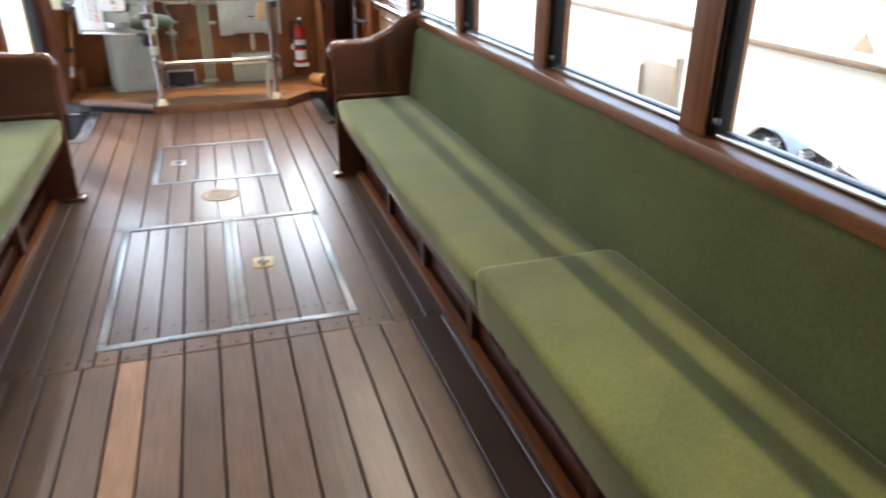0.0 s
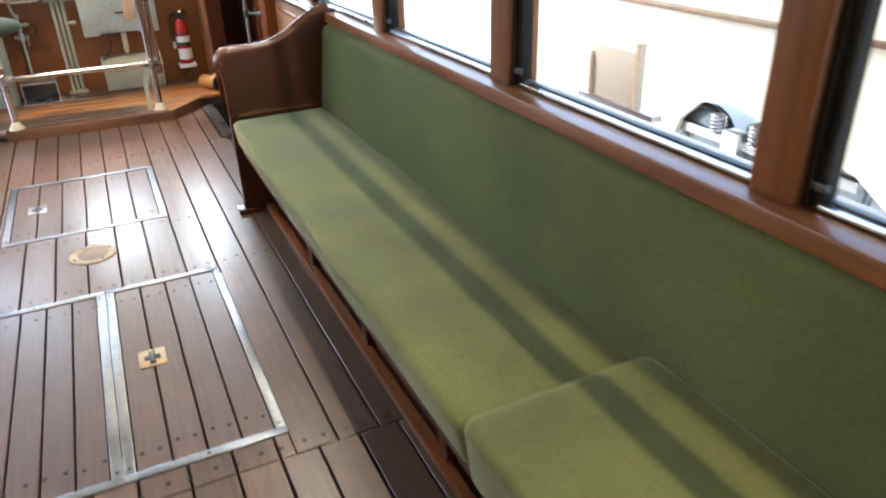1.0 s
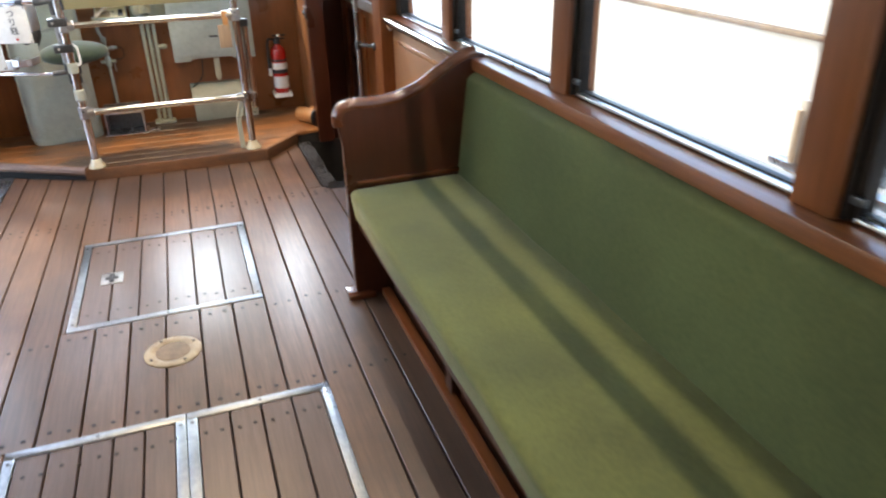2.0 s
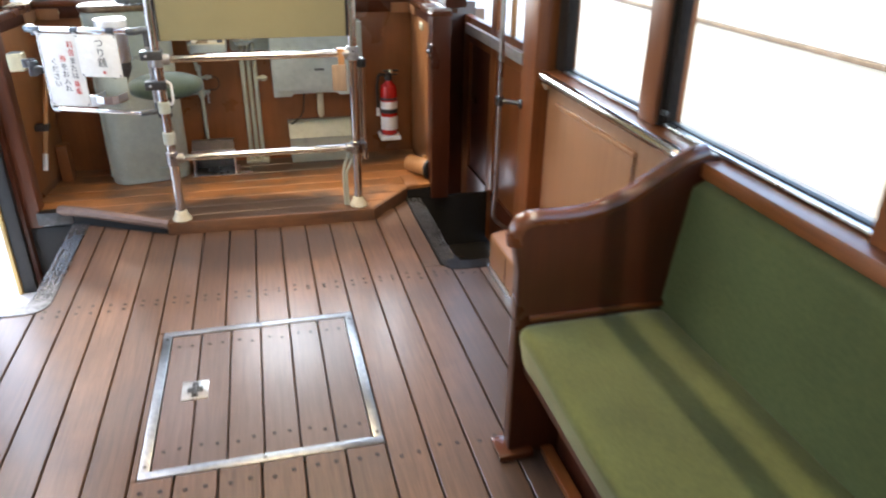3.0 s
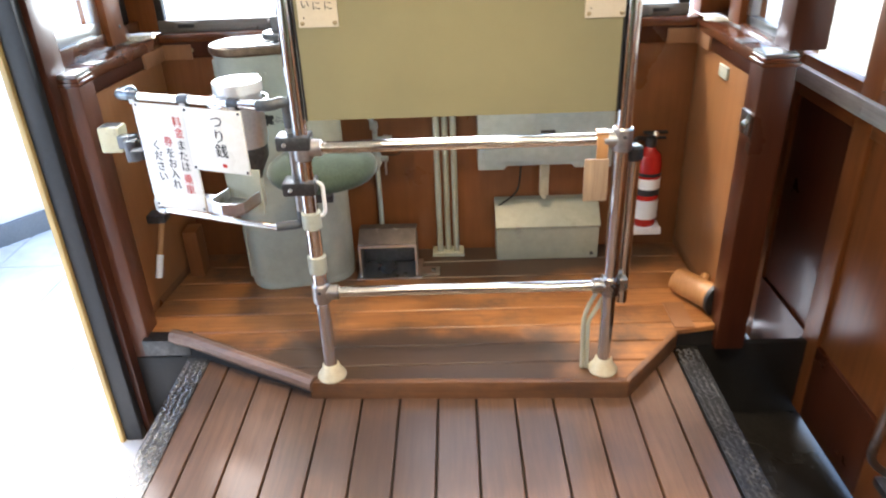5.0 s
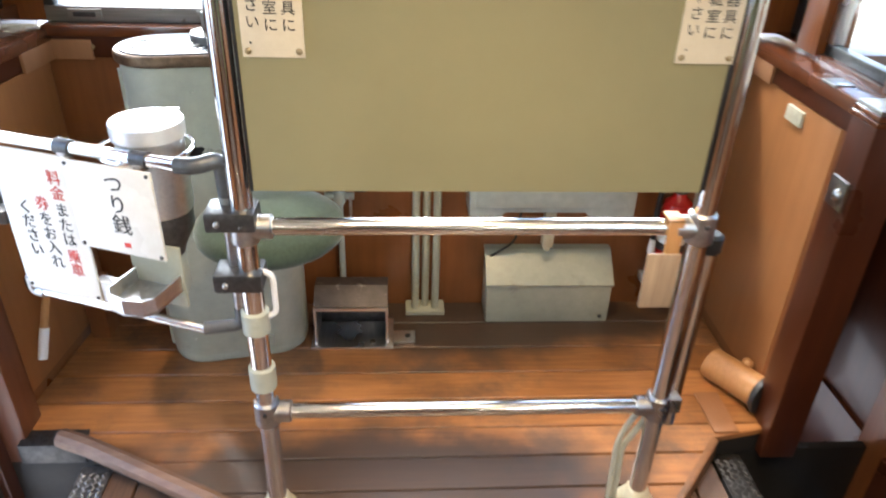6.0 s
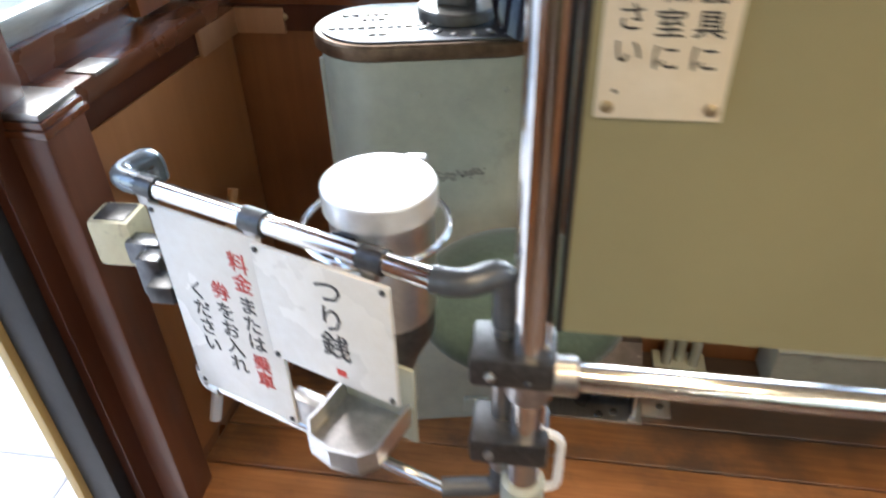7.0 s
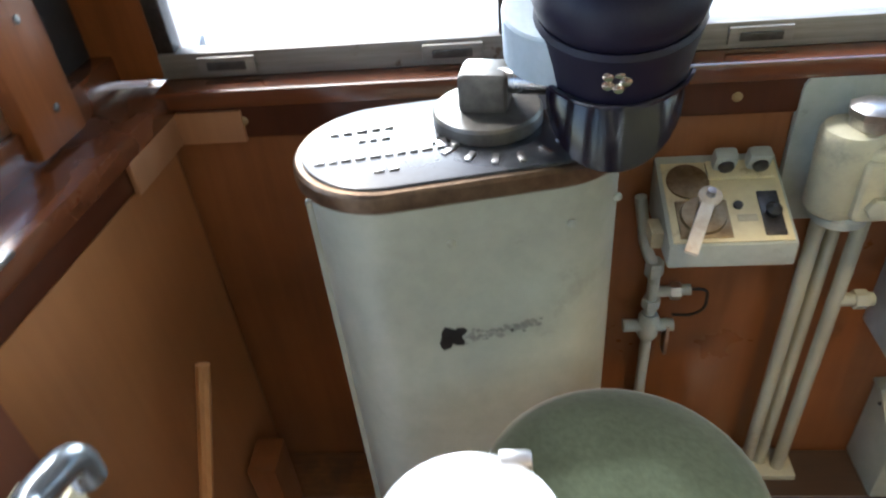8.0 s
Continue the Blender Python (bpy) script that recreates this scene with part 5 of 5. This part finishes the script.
CM = pose(0.010, 6.600, 1.112, 14, 0, -8)
part("crown", moved(cap_shell(0.094, 0.103, 0.060, radians(-42), radians(88)), CM @ pose(0, 0.006, 0.058, -8)), M_NAVY, cap)
part("band", moved(lathe([(0.079, -0.036), (0.081, -0.034), (0.0855, 0.0), (0.0915, 0.034), (0.088, 0.040)], (0, 0, 0), 36), CM), M_NAVY, cap)
vis = bmesh.new()
nv, mv_ = 24, 7
grid = []
for i in range(nv + 1):
    a, bow = radians(-172 + 164 * i / nv), math.sin(math.pi * i / nv)
    rowv = []
    for j in range(mv_ + 1):
        f = j / mv_
        r = 0.081 + 0.040 * bow ** 0.7 * f
        rowv.append(vis.verts.new((r * math.cos(a) * (1 - 0.16 * f), r * 1.02 * math.sin(a), -0.026 - 0.050 * f * bow ** 1.1 - 0.012 * f * f * bow)))
    grid.append(rowv)
for a, b in zip(grid, grid[1:]):
    for j in range(mv_):
        vis.faces.new((a[j], a[j + 1], b[j + 1], b[j]))
bmesh.ops.solidify(vis, geom=vis.faces[:], thickness=0.003)
part("visor", moved(vis, CM), M_VISOR, cap, "shiny black visor")
part("strap", moved(tube([(0.086 * math.cos(radians(q)), 0.086 * math.sin(radians(q)), -0.028) for q in range(-165, -14, 10)], 0.0035, 8), CM), M_VISOR, cap)
part("sweat_band", moved(lathe([(0.062, -0.030), (0.066, -0.027), (0.066, 0.030), (0.063, 0.033)], (-0.062, 0.012, 0), 32), CM), M_PALEBLUE, cap, "pale lining band")
em = bmesh.new()
for k in range(5):
    a = k * math.tau / 5
    lathe([(0.007, 0), (0.006, 0.002), (0.002, 0.003)], (0.010 * math.cos(a), -0.086, 0.008 + 0.010 * math.sin(a)), 8, bm=em, axis=(0, -1, 0))
part("badge", moved(em, CM), M_CHROME, cap, "small silver badge")

# ---------------------------------------------------------------- driver's stool
stool = thing("stool", (0.010, 6.325, PLAT), "round green velvet driver's stool on a swing arm", "stool")
part("seat", lathe([(0.14, 0.603), (0.166, 0.604), (0.177, 0.616), (0.179, 0.630), (0.174, 0.646), (0.158, 0.660), (0.125, 0.674), (0.08, 0.684), (0.04, 0.688), (0.001, 0.689)], (0.010, 6.325, 0), 44), M_STOOLV, stool)
part("underside", lathe([(0.03, 0.563), (0.09, 0.578), (0.14, 0.593), (0.152, 0.610)], (0.010, 6.325, 0), 40), M_RUBBER, stool)
part("swing_arm", tube(fillet([(0.010, 6.325, 0.568), (0.0, 6.42, 0.50), (-0.04, 6.54, 0.48)], 0.03), 0.018, 12), M_DARKMET, stool)
part("bracket", box(-0.075, -0.005, 6.516, 6.545, 0.42, 0.52, 0.004), M_DARKMET, stool)

# ---------------------------------------------------------------- dash equipment
YD = Y_FRONT
sw = thing("switch_box", (0.20, 6.74, 0.74), "cream topped switch box with a small crank handle on the dash", "switch box")
part("body", prism([(6.662, 0.742), (6.662, 0.783), (YD, 0.842), (YD, 0.742)], 0.106, 0.290, "x", 0.005), M_BLUEG, sw)
tilt = Matrix.Translation((0.198, 6.735, 0.8105)) @ Matrix.Rotation(math.atan2(0.059, 0.158), 4, "X")


def on_top(t):
    return moved(t, tilt)


face = part("face_plate", on_top(box(-0.086, 0.086, -0.074, 0.072, 0, 0.004, 0.002)), M_CREAMP, sw, "worn cream face plate")
part("disc", on_top(lathe([(0.032, 0.003), (0.032, 0.006), (0.029, 0.007)], (-0.05, 0.035, 0), 28)), M_BRASS, face)
part("switch_plate", on_top(box(-0.075, 0.0, -0.068, -0.002, 0.003, 0.007, 0.002)), M_BRASS, face)
part("dial", on_top(lathe([(0.034, 0.006), (0.032, 0.012), (0.02, 0.014)], (-0.038, -0.03, 0), 28)), M_BRASS, face)
part("crank_hub", on_top(lathe([(0.012, 0.01), (0.012, 0.03), (0.007, 0.034), (0.006, 0.046), (0.001, 0.047)], (-0.03, -0.012, 0), 16)), M_STEEL, face)
part("crank_eye", on_top(lathe([(0.008, 0.027), (0.016, 0.026), (0.017, 0.029), (0.017, 0.034), (0.014, 0.036)], (-0.03, -0.012, 0), 20)), M_CRANK, face)
part("crank", on_top(moved(box(-0.010, 0.010, -0.105, 0.012, 0.026, 0.034, 0.006), pose(-0.03, -0.012, 0, 0, 0, -24))), M_CRANK, face, "cream crank handle")
part("key_plate", on_top(box(0.046, 0.076, -0.066, 0.012, 0.003, 0.007, 0.002)), M_DARKMET, face)
part("key", on_top(lathe([(0.009, 0.006), (0.009, 0.016), (0.012, 0.018), (0.004, 0.026)], (0.061, -0.028, 0), 14)), M_RUBBER, face)
part("label_plate", on_top(box(0.012, 0.04, -0.04, -0.028, 0.003, 0.005, 0.001)), M_FLANGE, face)
part("button", on_top(lathe([(0.007, 0.003), (0.007, 0.008), (0.004, 0.009)], (0.016, -0.012, 0), 12)), M_DARKMET, face)
part("lamp_bar", on_top(box(-0.02, 0.08, 0.036, 0.070, 0.003, 0.010, 0.003)), M_CREAMP, face)
for i, x in enumerate((0.005, 0.055)):
    part("lamp_hood", on_top(box(x - 0.018, x + 0.018, 0.048, 0.072, 0.008, 0.042, 0.009)), M_BLUEG, face, "small hooded indicator lamp")
    part("lamp", on_top(lathe([(0.012, 0), (0.011, 0.005), (0.004, 0.008)], (x, 0.047, 0.024), 14, axis=(0, -1, 0))), M_DARKMET, face)
part("side_lug", box(0.088, 0.108, 6.70, 6.74, 0.75, 0.78, 0.003), M_FLANGE, sw)

sw.location += Vector((0.012, 0.0, -0.020))
bp_ = thing("brake_valve", (0.40, 6.74, 0.70), "grey-green driver's brake valve on a mounting plate", "brake valve")
part("mount_plate", prism(rounded([(0.315, 0.70), (0.315, 0.958), (0.56, 0.958), (0.56, 0.70)], 0.03), YD - 0.016, YD, "y", 0.004), M_BLUEG, bp_)
part("valve_body", lathe([(0.036, 0.765), (0.041, 0.772), (0.042, 0.845), (0.0435, 0.848), (0.0435, 0.893), (0.039, 0.902), (0.022, 0.905)], (0.372, 6.745, 0), 32), M_VALVE, bp_, "yellowed cream valve barrel")
blk = part("valve_block", box(0.378, 0.446, 6.690, 6.760, 0.772, 0.872, 0.012, segs=3), M_VALVE, bp_)
part("bolt", lathe([(0.018, 0), (0.019, 0.003), (0.019, 0.012), (0.012, 0.015)], (0.408, 6.692, 0.802), 6, axis=(0, -1, 0)), M_GREYG, blk)
part("bolt", lathe([(0.014, 0), (0.015, 0.003), (0.015, 0.016), (0.011, 0.020)], (0.398, 6.712, 0.868), 16), M_VALVE, blk)
part("union", lathe([(0.024, 0), (0.028, 0.004), (0.028, 0.026), (0.020, 0.032)], (0.432, 6.694, 0.848), 24, axis=(0.2, -1, 0.1)), M_GREYG, blk)
part("gland", lathe([(0.030, 0.903), (0.030, 0.918), (0.034, 0.921), (0.034, 0.932), (0.024, 0.938), (0.012, 0.940)], (0.392, 6.745, 0), 8), M_STEEL, bp_, "worn steel gland nut")
part("stem", moved(box(-0.010, 0.010, -0.010, 0.010, 0.938, 0.972, 0.003), pose(0.396, 6.745, 0, 0, 4, 20)), M_BRASS, bp_, "square brown stem")
part("flange", lathe([(0.036, 0.745), (0.042, 0.75), (0.042, 0.762), (0.038, 0.767)], (0.385, 6.745, 0), 28), M_BLUEG, bp_)
for x, y in ((0.372, 6.765), (0.405, 6.78), (0.438, 6.765)):
    part("pipe", tube([(x, y, PLAT), (x, y, 0.75)], 0.0125, 12), M_GREYG, bp_)
part("floor_clip", box(0.34, 0.47, 6.74, 6.81, PLAT, PLAT + 0.018, 0.004), M_GREYG, bp_)
part("branch", tube([(0.438, 6.765, 0.555), (0.50, 6.765, 0.555)], 0.012, 12), M_GREYG, bp_)
part("branch_nut", lathe([(0.017, 0), (0.018, 0.004), (0.018, 0.018), (0.016, 0.022)], (0.468, 6.765, 0.555), 6, axis=(1, 0, 0)), M_GREYG, bp_)

vp = thing("stop_cock", (0.14, 6.79, PLAT), "grey painted pipe with a stop cock beside the controller", "pipe")
part("pipe", tube(fillet([(0.135, 6.785, PLAT), (0.135, 6.785, 0.62), (0.115, 6.79, 0.66), (0.10, 6.80, 0.76)], 0.03), 0.010, 12), M_BLUEG, vp)
part("cock_body", lathe([(0.014, 0.455), (0.019, 0.465), (0.019, 0.505), (0.014, 0.515)], (0.135, 6.785, 0), 16), M_BLUEG, vp)
part("cock_plug", tube([(0.09, 6.785, 0.485), (0.18, 6.785, 0.485)], 0.012, 12), M_BLUEG, vp)
part("cock_handle", box(0.165, 0.172, 6.77, 6.80, 0.42, 0.49, 0.003), M_STEEL, vp)
part("tee", tube([(0.135, 6.785, 0.565), (0.20, 6.785, 0.57)], 0.010, 12), M_BLUEG, vp)
part("cable", tube(fillet([(0.198, 6.785, 0.57), (0.232, 6.79, 0.565), (0.236, 6.795, 0.515), (0.215, 6.80, 0.492), (0.18, 6.80, 0.495)], 0.02, 5), 0.0028, 8), M_RUBBER, vp, "thin black cable loop")
part("pipe_nut", lathe([(0.015, 0.605), (0.0165, 0.609), (0.0165, 0.632), (0.015, 0.636)], (0.133, 6.785, 0), 6), M_BLUEG, vp)
part("pipe_nut", lathe([(0.015, 0.530), (0.0165, 0.533), (0.0165, 0.548), (0.015, 0.551)], (0.135, 6.785, 0), 6), M_BLUEG, vp)
part("tee_nut", lathe([(0.015, 0), (0.016, 0.003), (0.016, 0.016), (0.014, 0.018)], (0.165, 6.785, 0.567), 6, axis=(1, 0, 0)), M_STEEL, vp)

cb = thing("dash_cabinet", (0.78, 6.75, 0.45), "pale grey painted equipment cabinet on the dash wall", "cabinet")
part("body", prism([(0.53, 0.455), (0.53, 0.86), (1.04, 0.86), (1.04, 0.455), (0.90, 0.455), (0.89, 0.470), (0.64, 0.470), (0.63, 0.455)], 6.70, YD, "y", 0.006), M_BLUEG, cb)
part("door", box(0.55, 1.02, 6.692, 6.701, 0.49, 0.845, 0.004), M_BLUEG, cb)
part("slot", box(0.765, 0.82, 6.688, 6.694, 0.60, 0.612, 0.002), M_DARKMET, cb)
part("stem", box(0.772, 0.808, 6.73, 6.765, 0.33, 0.46, 0.006), M_FLANGE, cb)
part("stem_tip", box(0.78, 0.80, 6.735, 6.76, 0.315, 0.332, 0.004), M_FLANGE, cb)
part("cable", tube(fillet([(0.70, 6.75, 0.46), (0.69, 6.75, 0.34), (0.62, 6.77, 0.28), (0.60, 6.78, 0.26)], 0.04), 0.004, 8), M_RUBBER, cb)

jb = thing("junction_box", (0.80, 6.75, PLAT), "pale grey-green metal box with a sloping lid below the dash", "box")
part("body", prism([(6.70, PLAT), (6.70, 0.205), (6.79, 0.282), (YD, 0.285), (YD, PLAT)], 0.602, 1.012, "x", 0.006), M_GREYG, jb)
part("lid", prism([(6.695, 0.203), (6.693, 0.212), (6.788, 0.292), (YD, 0.294), (YD, 0.285), (6.79, 0.283)], 0.598, 1.016, "x", 0.002), M_GREYG, jb)
part("screw", lathe([(0.007, 0), (0.007, 0.003), (0.003, 0.005)], (0.985, 6.70, 0.085), 10, axis=(0, -1, 0)), M_DARKMET, jb)

fp = thing("pedal_housing", (0.17, 6.64, PLAT), "open metal pedal housing bolted to the platform", "pedal")
part("base_plate", box(0.045, 0.30, 6.565, 6.72, PLAT, PLAT + 0.006, 0.002), M_ALU, fp, "bright worn base plate")
part("side", box(0.060, 0.066, 6.585, 6.71, PLAT + 0.005, 0.205, 0.002), M_STEEL, fp)
part("side", box(0.276, 0.282, 6.585, 6.71, PLAT + 0.005, 0.205, 0.002), M_STEEL, fp)
part("roof", prism([(6.583, 0.203), (6.65, 0.245), (6.712, 0.235), (6.712, 0.228), (6.65, 0.238), (6.585, 0.196)], 0.058, 0.284, "x", 0.001), M_RUSTY, fp, "dark rusted sloping roof")
part("edge_strip", box(0.058, 0.284, 6.579, 6.586, 0.194, 0.206, 0.002), M_ALU, fp)
for ex_ in (0.057, 0.277):
    part("edge_strip", box(ex_, ex_ + 0.008, 6.580, 6.588, PLAT + 0.006, 0.20, 0.002), M_ALU, fp)
part("back", box(0.066, 0.276, 6.702, 6.708, PLAT + 0.006, 0.23, 0.001), M_DARKMET, fp)
part("lug", box(0.30, 0.37, 6.59, 6.65, PLAT, PLAT + 0.008, 0.003), M_ALU, fp)
for x, y in ((0.345, 6.62), (0.20, 6.578), (0.235, 6.59)):
    part("bolt", lathe([(0.010, 0), (0.010, 0.006), (0.004, 0.008)], (x, y, PLAT + 0.006), 6), M_DARKMET, fp)

# ---------------------------------------------------------------- fire extinguisher
ex = thing("fire_extinguisher", (1.195, 6.75, 0.165), "red fire extinguisher with white labels on a wall bracket", "fire extinguisher")
EP = (1.195, 6.752, 0)
cyl = part("cylinder", lathe([(0.044, 0.19), (0.050, 0.20), (0.050, 0.455), (0.044, 0.485), (0.022, 0.505), (0.018, 0.52)], EP, 32), M_REDP, ex)
for z0, z1, m_ in ((0.225, 0.305, M_WHITE), (0.325, 0.352, M_INK), (0.352, 0.395, M_WHITE), (0.405, 0.418, M_INK)):
    lab = bmesh.new()
    n_ = 18
    va = []
    for k in range(n_ + 1):
        a = radians(-175 + 170 * k / n_)
        va.append([lab.verts.new((EP[0] + 0.0508 * math.cos(a), EP[1] + 0.0508 * math.sin(a), z)) for z in (z0, z1)])
    for a, b in zip(va, va[1:]):
        lab.faces.new((a[0], b[0], b[1], a[1]))
    part("label", lab, m_, cyl, "white paper label" if m_ is M_WHITE else "dark printed band")
part("valve", lathe([(0.018, 0.515), (0.022, 0.52), (0.022, 0.55), (0.014, 0.558)], EP, 16), M_DARKMET, ex)
part("lever", box(1.165, 1.255, 6.74, 6.764, 0.565, 0.575, 0.003), M_RUBBER, ex)
part("lever", box(1.175, 1.25, 6.742, 6.762, 0.545, 0.553, 0.003), M_RUBBER, ex)
part("gauge", lathe([(0.012, 0), (0.012, 0.012), (0.008, 0.014)], (1.205, 6.735, 0.568), 14, axis=(0, -1, 0.4)), M_CHROME, ex)
part("hose", tube(fillet([(1.175, 6.75, 0.545), (1.135, 6.745, 0.555), (1.125, 6.74, 0.48), (1.128, 6.735, 0.36)], 0.03), 0.009, 10), M_RUBBER, ex)
part("nozzle", lathe([(0.011, 0), (0.013, 0.01), (0.009, 0.05)], (1.128, 6.735, 0.31), 12), M_WHITE, ex)
part("bracket", box(1.135, 1.255, 6.69, YD, 0.165, 0.192, 0.004), M_WHITE, ex, "white bracket shelf")

# ---------------------------------------------------------------- small things in the cab
hm = thing("hammer", (CXL + 0.02, 6.52, 0.15), "long-handled hammer held in a holder on the cab wall", "hammer")
part("handle", tube([(CXL + 0.070, 6.530, 0.675), (CXL + 0.027, 6.315, 0.245)], 0.011, 10), M_BROOM, hm)
part("head", box(CXL + 0.001, CXL + 0.065, 6.378, 6.438, 0.418, 0.448, 0.006), M_DARKMET, hm)
part("tip", tube([(CXL + 0.034, 6.349, 0.313), (CXL + 0.027, 6.312, 0.239)], 0.0125, 10), M_WHITE, hm, "white tape at the end")
hb = thing("hammer_rest", (CXL + 0.03, 6.67, PLAT), "small wooden block on the platform beside the wall", "block")
part("block", box(CXL + 0.003, CXL + 0.06, 6.63, 6.71, PLAT, PLAT + 0.20, 0.004), M_CABWOOD, hb)
lk = thing("wall_lock", (CXR - 0.02, 6.21, 0.775), "worn steel latch plate on the newel post", "lock")
part("plate", box(1.313, 1.3235, 6.176, 6.246, 0.742, 0.812, 0.003), M_STEEL, lk, "worn steel strike plate")
part("knob", lathe([(0.018, 0), (0.020, 0.006), (0.014, 0.014), (0.012, 0.024), (0.006, 0.028)], (CXR - 0.020, 6.21, 0.775), 18, axis=(-1, -0.3, 0)), M_STEEL, lk)
pd = thing("paper_label", (CXR - 0.002, 6.52, 0.85), "small cream label box on the cab side wall", "label")
part("card", box(CXR - 0.012, CXR - 0.001, 6.47, 6.55, 0.835, 0.875, 0.003), M_FLANGE, pd)
ro = thing("leather_roll", (1.30, 6.34, PLAT), "tan leather roll on the edge of the platform", "roll")
part("roll", tube([(1.255, 6.42, 0.112), (1.335, 6.28, 0.118)], 0.048, 22), M_BROOM, ro)
part("flap", box(1.18, 1.25, 6.18, 6.34, PLAT, PLAT + 0.006, 0.002), M_LEATHER, ro)
part("knob", lathe([(0.016, 0), (0.018, 0.01), (0.012, 0.02)], (1.325, 6.36, 0.15), 14, axis=(0.5, 0, 1)), M_BROOM, ro)
part("disc", lathe([(0.055, 0), (0.058, 0.004), (0.058, 0.016), (0.05, 0.02)], (1.336, 6.276, 0.118), 28, axis=(0.5, -0.85, 0.05)), M_RUBBER, ro)

# ---------------------------------------------------------------- outside
GZ0 = -0.82
ground = solid("ground", box(-60, 60, -50, 70, GZ0 - 0.2, GZ0 - 0.012, 0), M_STONE, "pale stone paved ground", "ground", smooth=False)
rng = random.Random(3)
for j in range(12):
    for i in range(5):
        x0, y0 = -3.3 + 0.55 * i, 4.4 + 0.62 * j + (0.28 if i % 2 else 0)
        piece("paving_slab", x0, x0 + 0.55, y0, y0 + 0.62, M_STONE, ground, top=GZ0 + rng.uniform(-0.002, 0.002), h=0.02, gap=0.006, c=0.006)
WALL_LINE = [(-6.2, 4.9), (-2.86, 8.78), (-2.68, 9.02), (-2.33, 9.45), (-2.15, 9.75), (-2.6, 11.5)]


def along_wall(near, far, z0, z1):
    """A band that follows the wall's line, between two distances behind it."""
    return prism([(x - near * 0.8, y + near * 0.6) for x, y in WALL_LINE] + [(x - far * 0.8, y + far * 0.6) for x, y in WALL_LINE[::-1]], z0, z1, "z", 0.006)


lw = solid("garden_wall", along_wall(0.0, 0.30, GZ0 - 0.02, 0.80), M_OUTWALL, "low white rendered wall outside", "wall")
part("base_strip", along_wall(-0.03, 0.005, GZ0 - 0.02, GZ0 + 0.16), M_BASEB, lw, "grey-blue painted base strip")
part("coping", along_wall(-0.05, 0.35, 0.80, 0.86), M_OUTWALL, lw)

ot = thing("tram_car", (5.6, 3.0, GZ0), "cream painted tram car standing alongside", "tram")
hull = [(-8, 0.98), (13, 0.98), (13, -0.62), (5.25, -0.62), (5.18, -0.40), (4.97, -0.21), (4.68, -0.16), (4.32, -0.24), (3.6, -0.37), (3.2, -0.62), (-8, -0.62)]
part("skirt", prism(hull, 4.75, 4.80, "x", 0.01), M_CREAMBODY, ot)
part("body", box(4.80, 6.6, -8, 13, -0.05, 0.98, 0.01), M_CREAMBODY, ot)
part("waist_rail", box(4.705, 4.752, -8, 13, 0.430, 0.475, 0.012), M_RIMBR, ot, "metal waist rail")
part("top_rail", box(4.71, 4.752, -8, 13, 0.93, 0.985, 0.006), M_CREAMBODY, ot)
part("corner_plate", prism([(4.02, 0.55), (4.20, 0.55), (4.12, 0.66)], 4.74, 4.752, "x"), M_TAG, ot, "small brown triangular plate")

eq = thing("tram_truck", (5.0, 4.7, GZ0), "grey and black wheel truck under the tram car", "truck")
for y in (5.03, 3.85):
    w = part("wheel", lathe([(0.10, 0), (0.22, 0.005), (0.25, 0.02), (0.25, 0.07), (0.27, 0.075), (0.27, 0.10), (0.1, 0.105)], (4.86, y, GZ0 + 0.28), 40, axis=(1, 0, 0)), M_ELBOW, eq)
    part("guard", tube([(4.86, y + 0.26 * math.cos(a), GZ0 + 0.29 + 0.265 * math.sin(a)) for a in [radians(20 + 10 * k) for k in range(15)]], 0.03, 8), M_RUBBER, w, "black wheel guard")
part("frame_bar", box(4.80, 4.88, 3.6, 5.4, -0.50, -0.42, 0.01), M_STEEL, eq)
part("axle_box", box(4.74, 4.86, 4.55, 4.72, -0.56, -0.36, 0.02), M_ALU, eq)
part("axle_box", box(4.74, 4.86, 4.18, 4.32, -0.50, -0.33, 0.02), M_ALU, eq)
part("motor", box(4.84, 5.2, 4.3, 4.6, -0.6, -0.30, 0.04), M_DARKMET, eq)
for y in (4.82, 4.44, 4.10):
    sp_ = [(4.80 + 0.05 * math.cos(a * 0.6), y + 0.05 * math.sin(a * 0.6), -0.44 + 0.0028 * a) for a in range(60)]
    part("spring", tube(sp_, 0.012, 6), M_STEEL, eq)
part("rail_beam", box(4.6, 5.2, 3.3, 5.6, GZ0 - 0.02, GZ0 + 0.012, 0.005), M_DARKMET, eq)

sb = thing("notice_board", (2.85, 3.67, GZ0), "cream board between pale wooden posts outside", "board")
part("panel", box(2.835, 2.855, 3.52, 3.86, 0.385, 0.64, 0.003), M_CREAMBODY, sb)
part("post", box(2.82, 2.86, 3.485, 3.515, GZ0, 0.69, 0.004), M_PALEPOST, sb)
part("post", box(2.82, 2.86, 3.835, 3.86, GZ0, 0.60, 0.004), M_PALEPOST, sb)
part("rail", box(2.81, 2.87, 3.35, 3.95, 0.355, 0.385, 0.004), M_STEEL, sb)
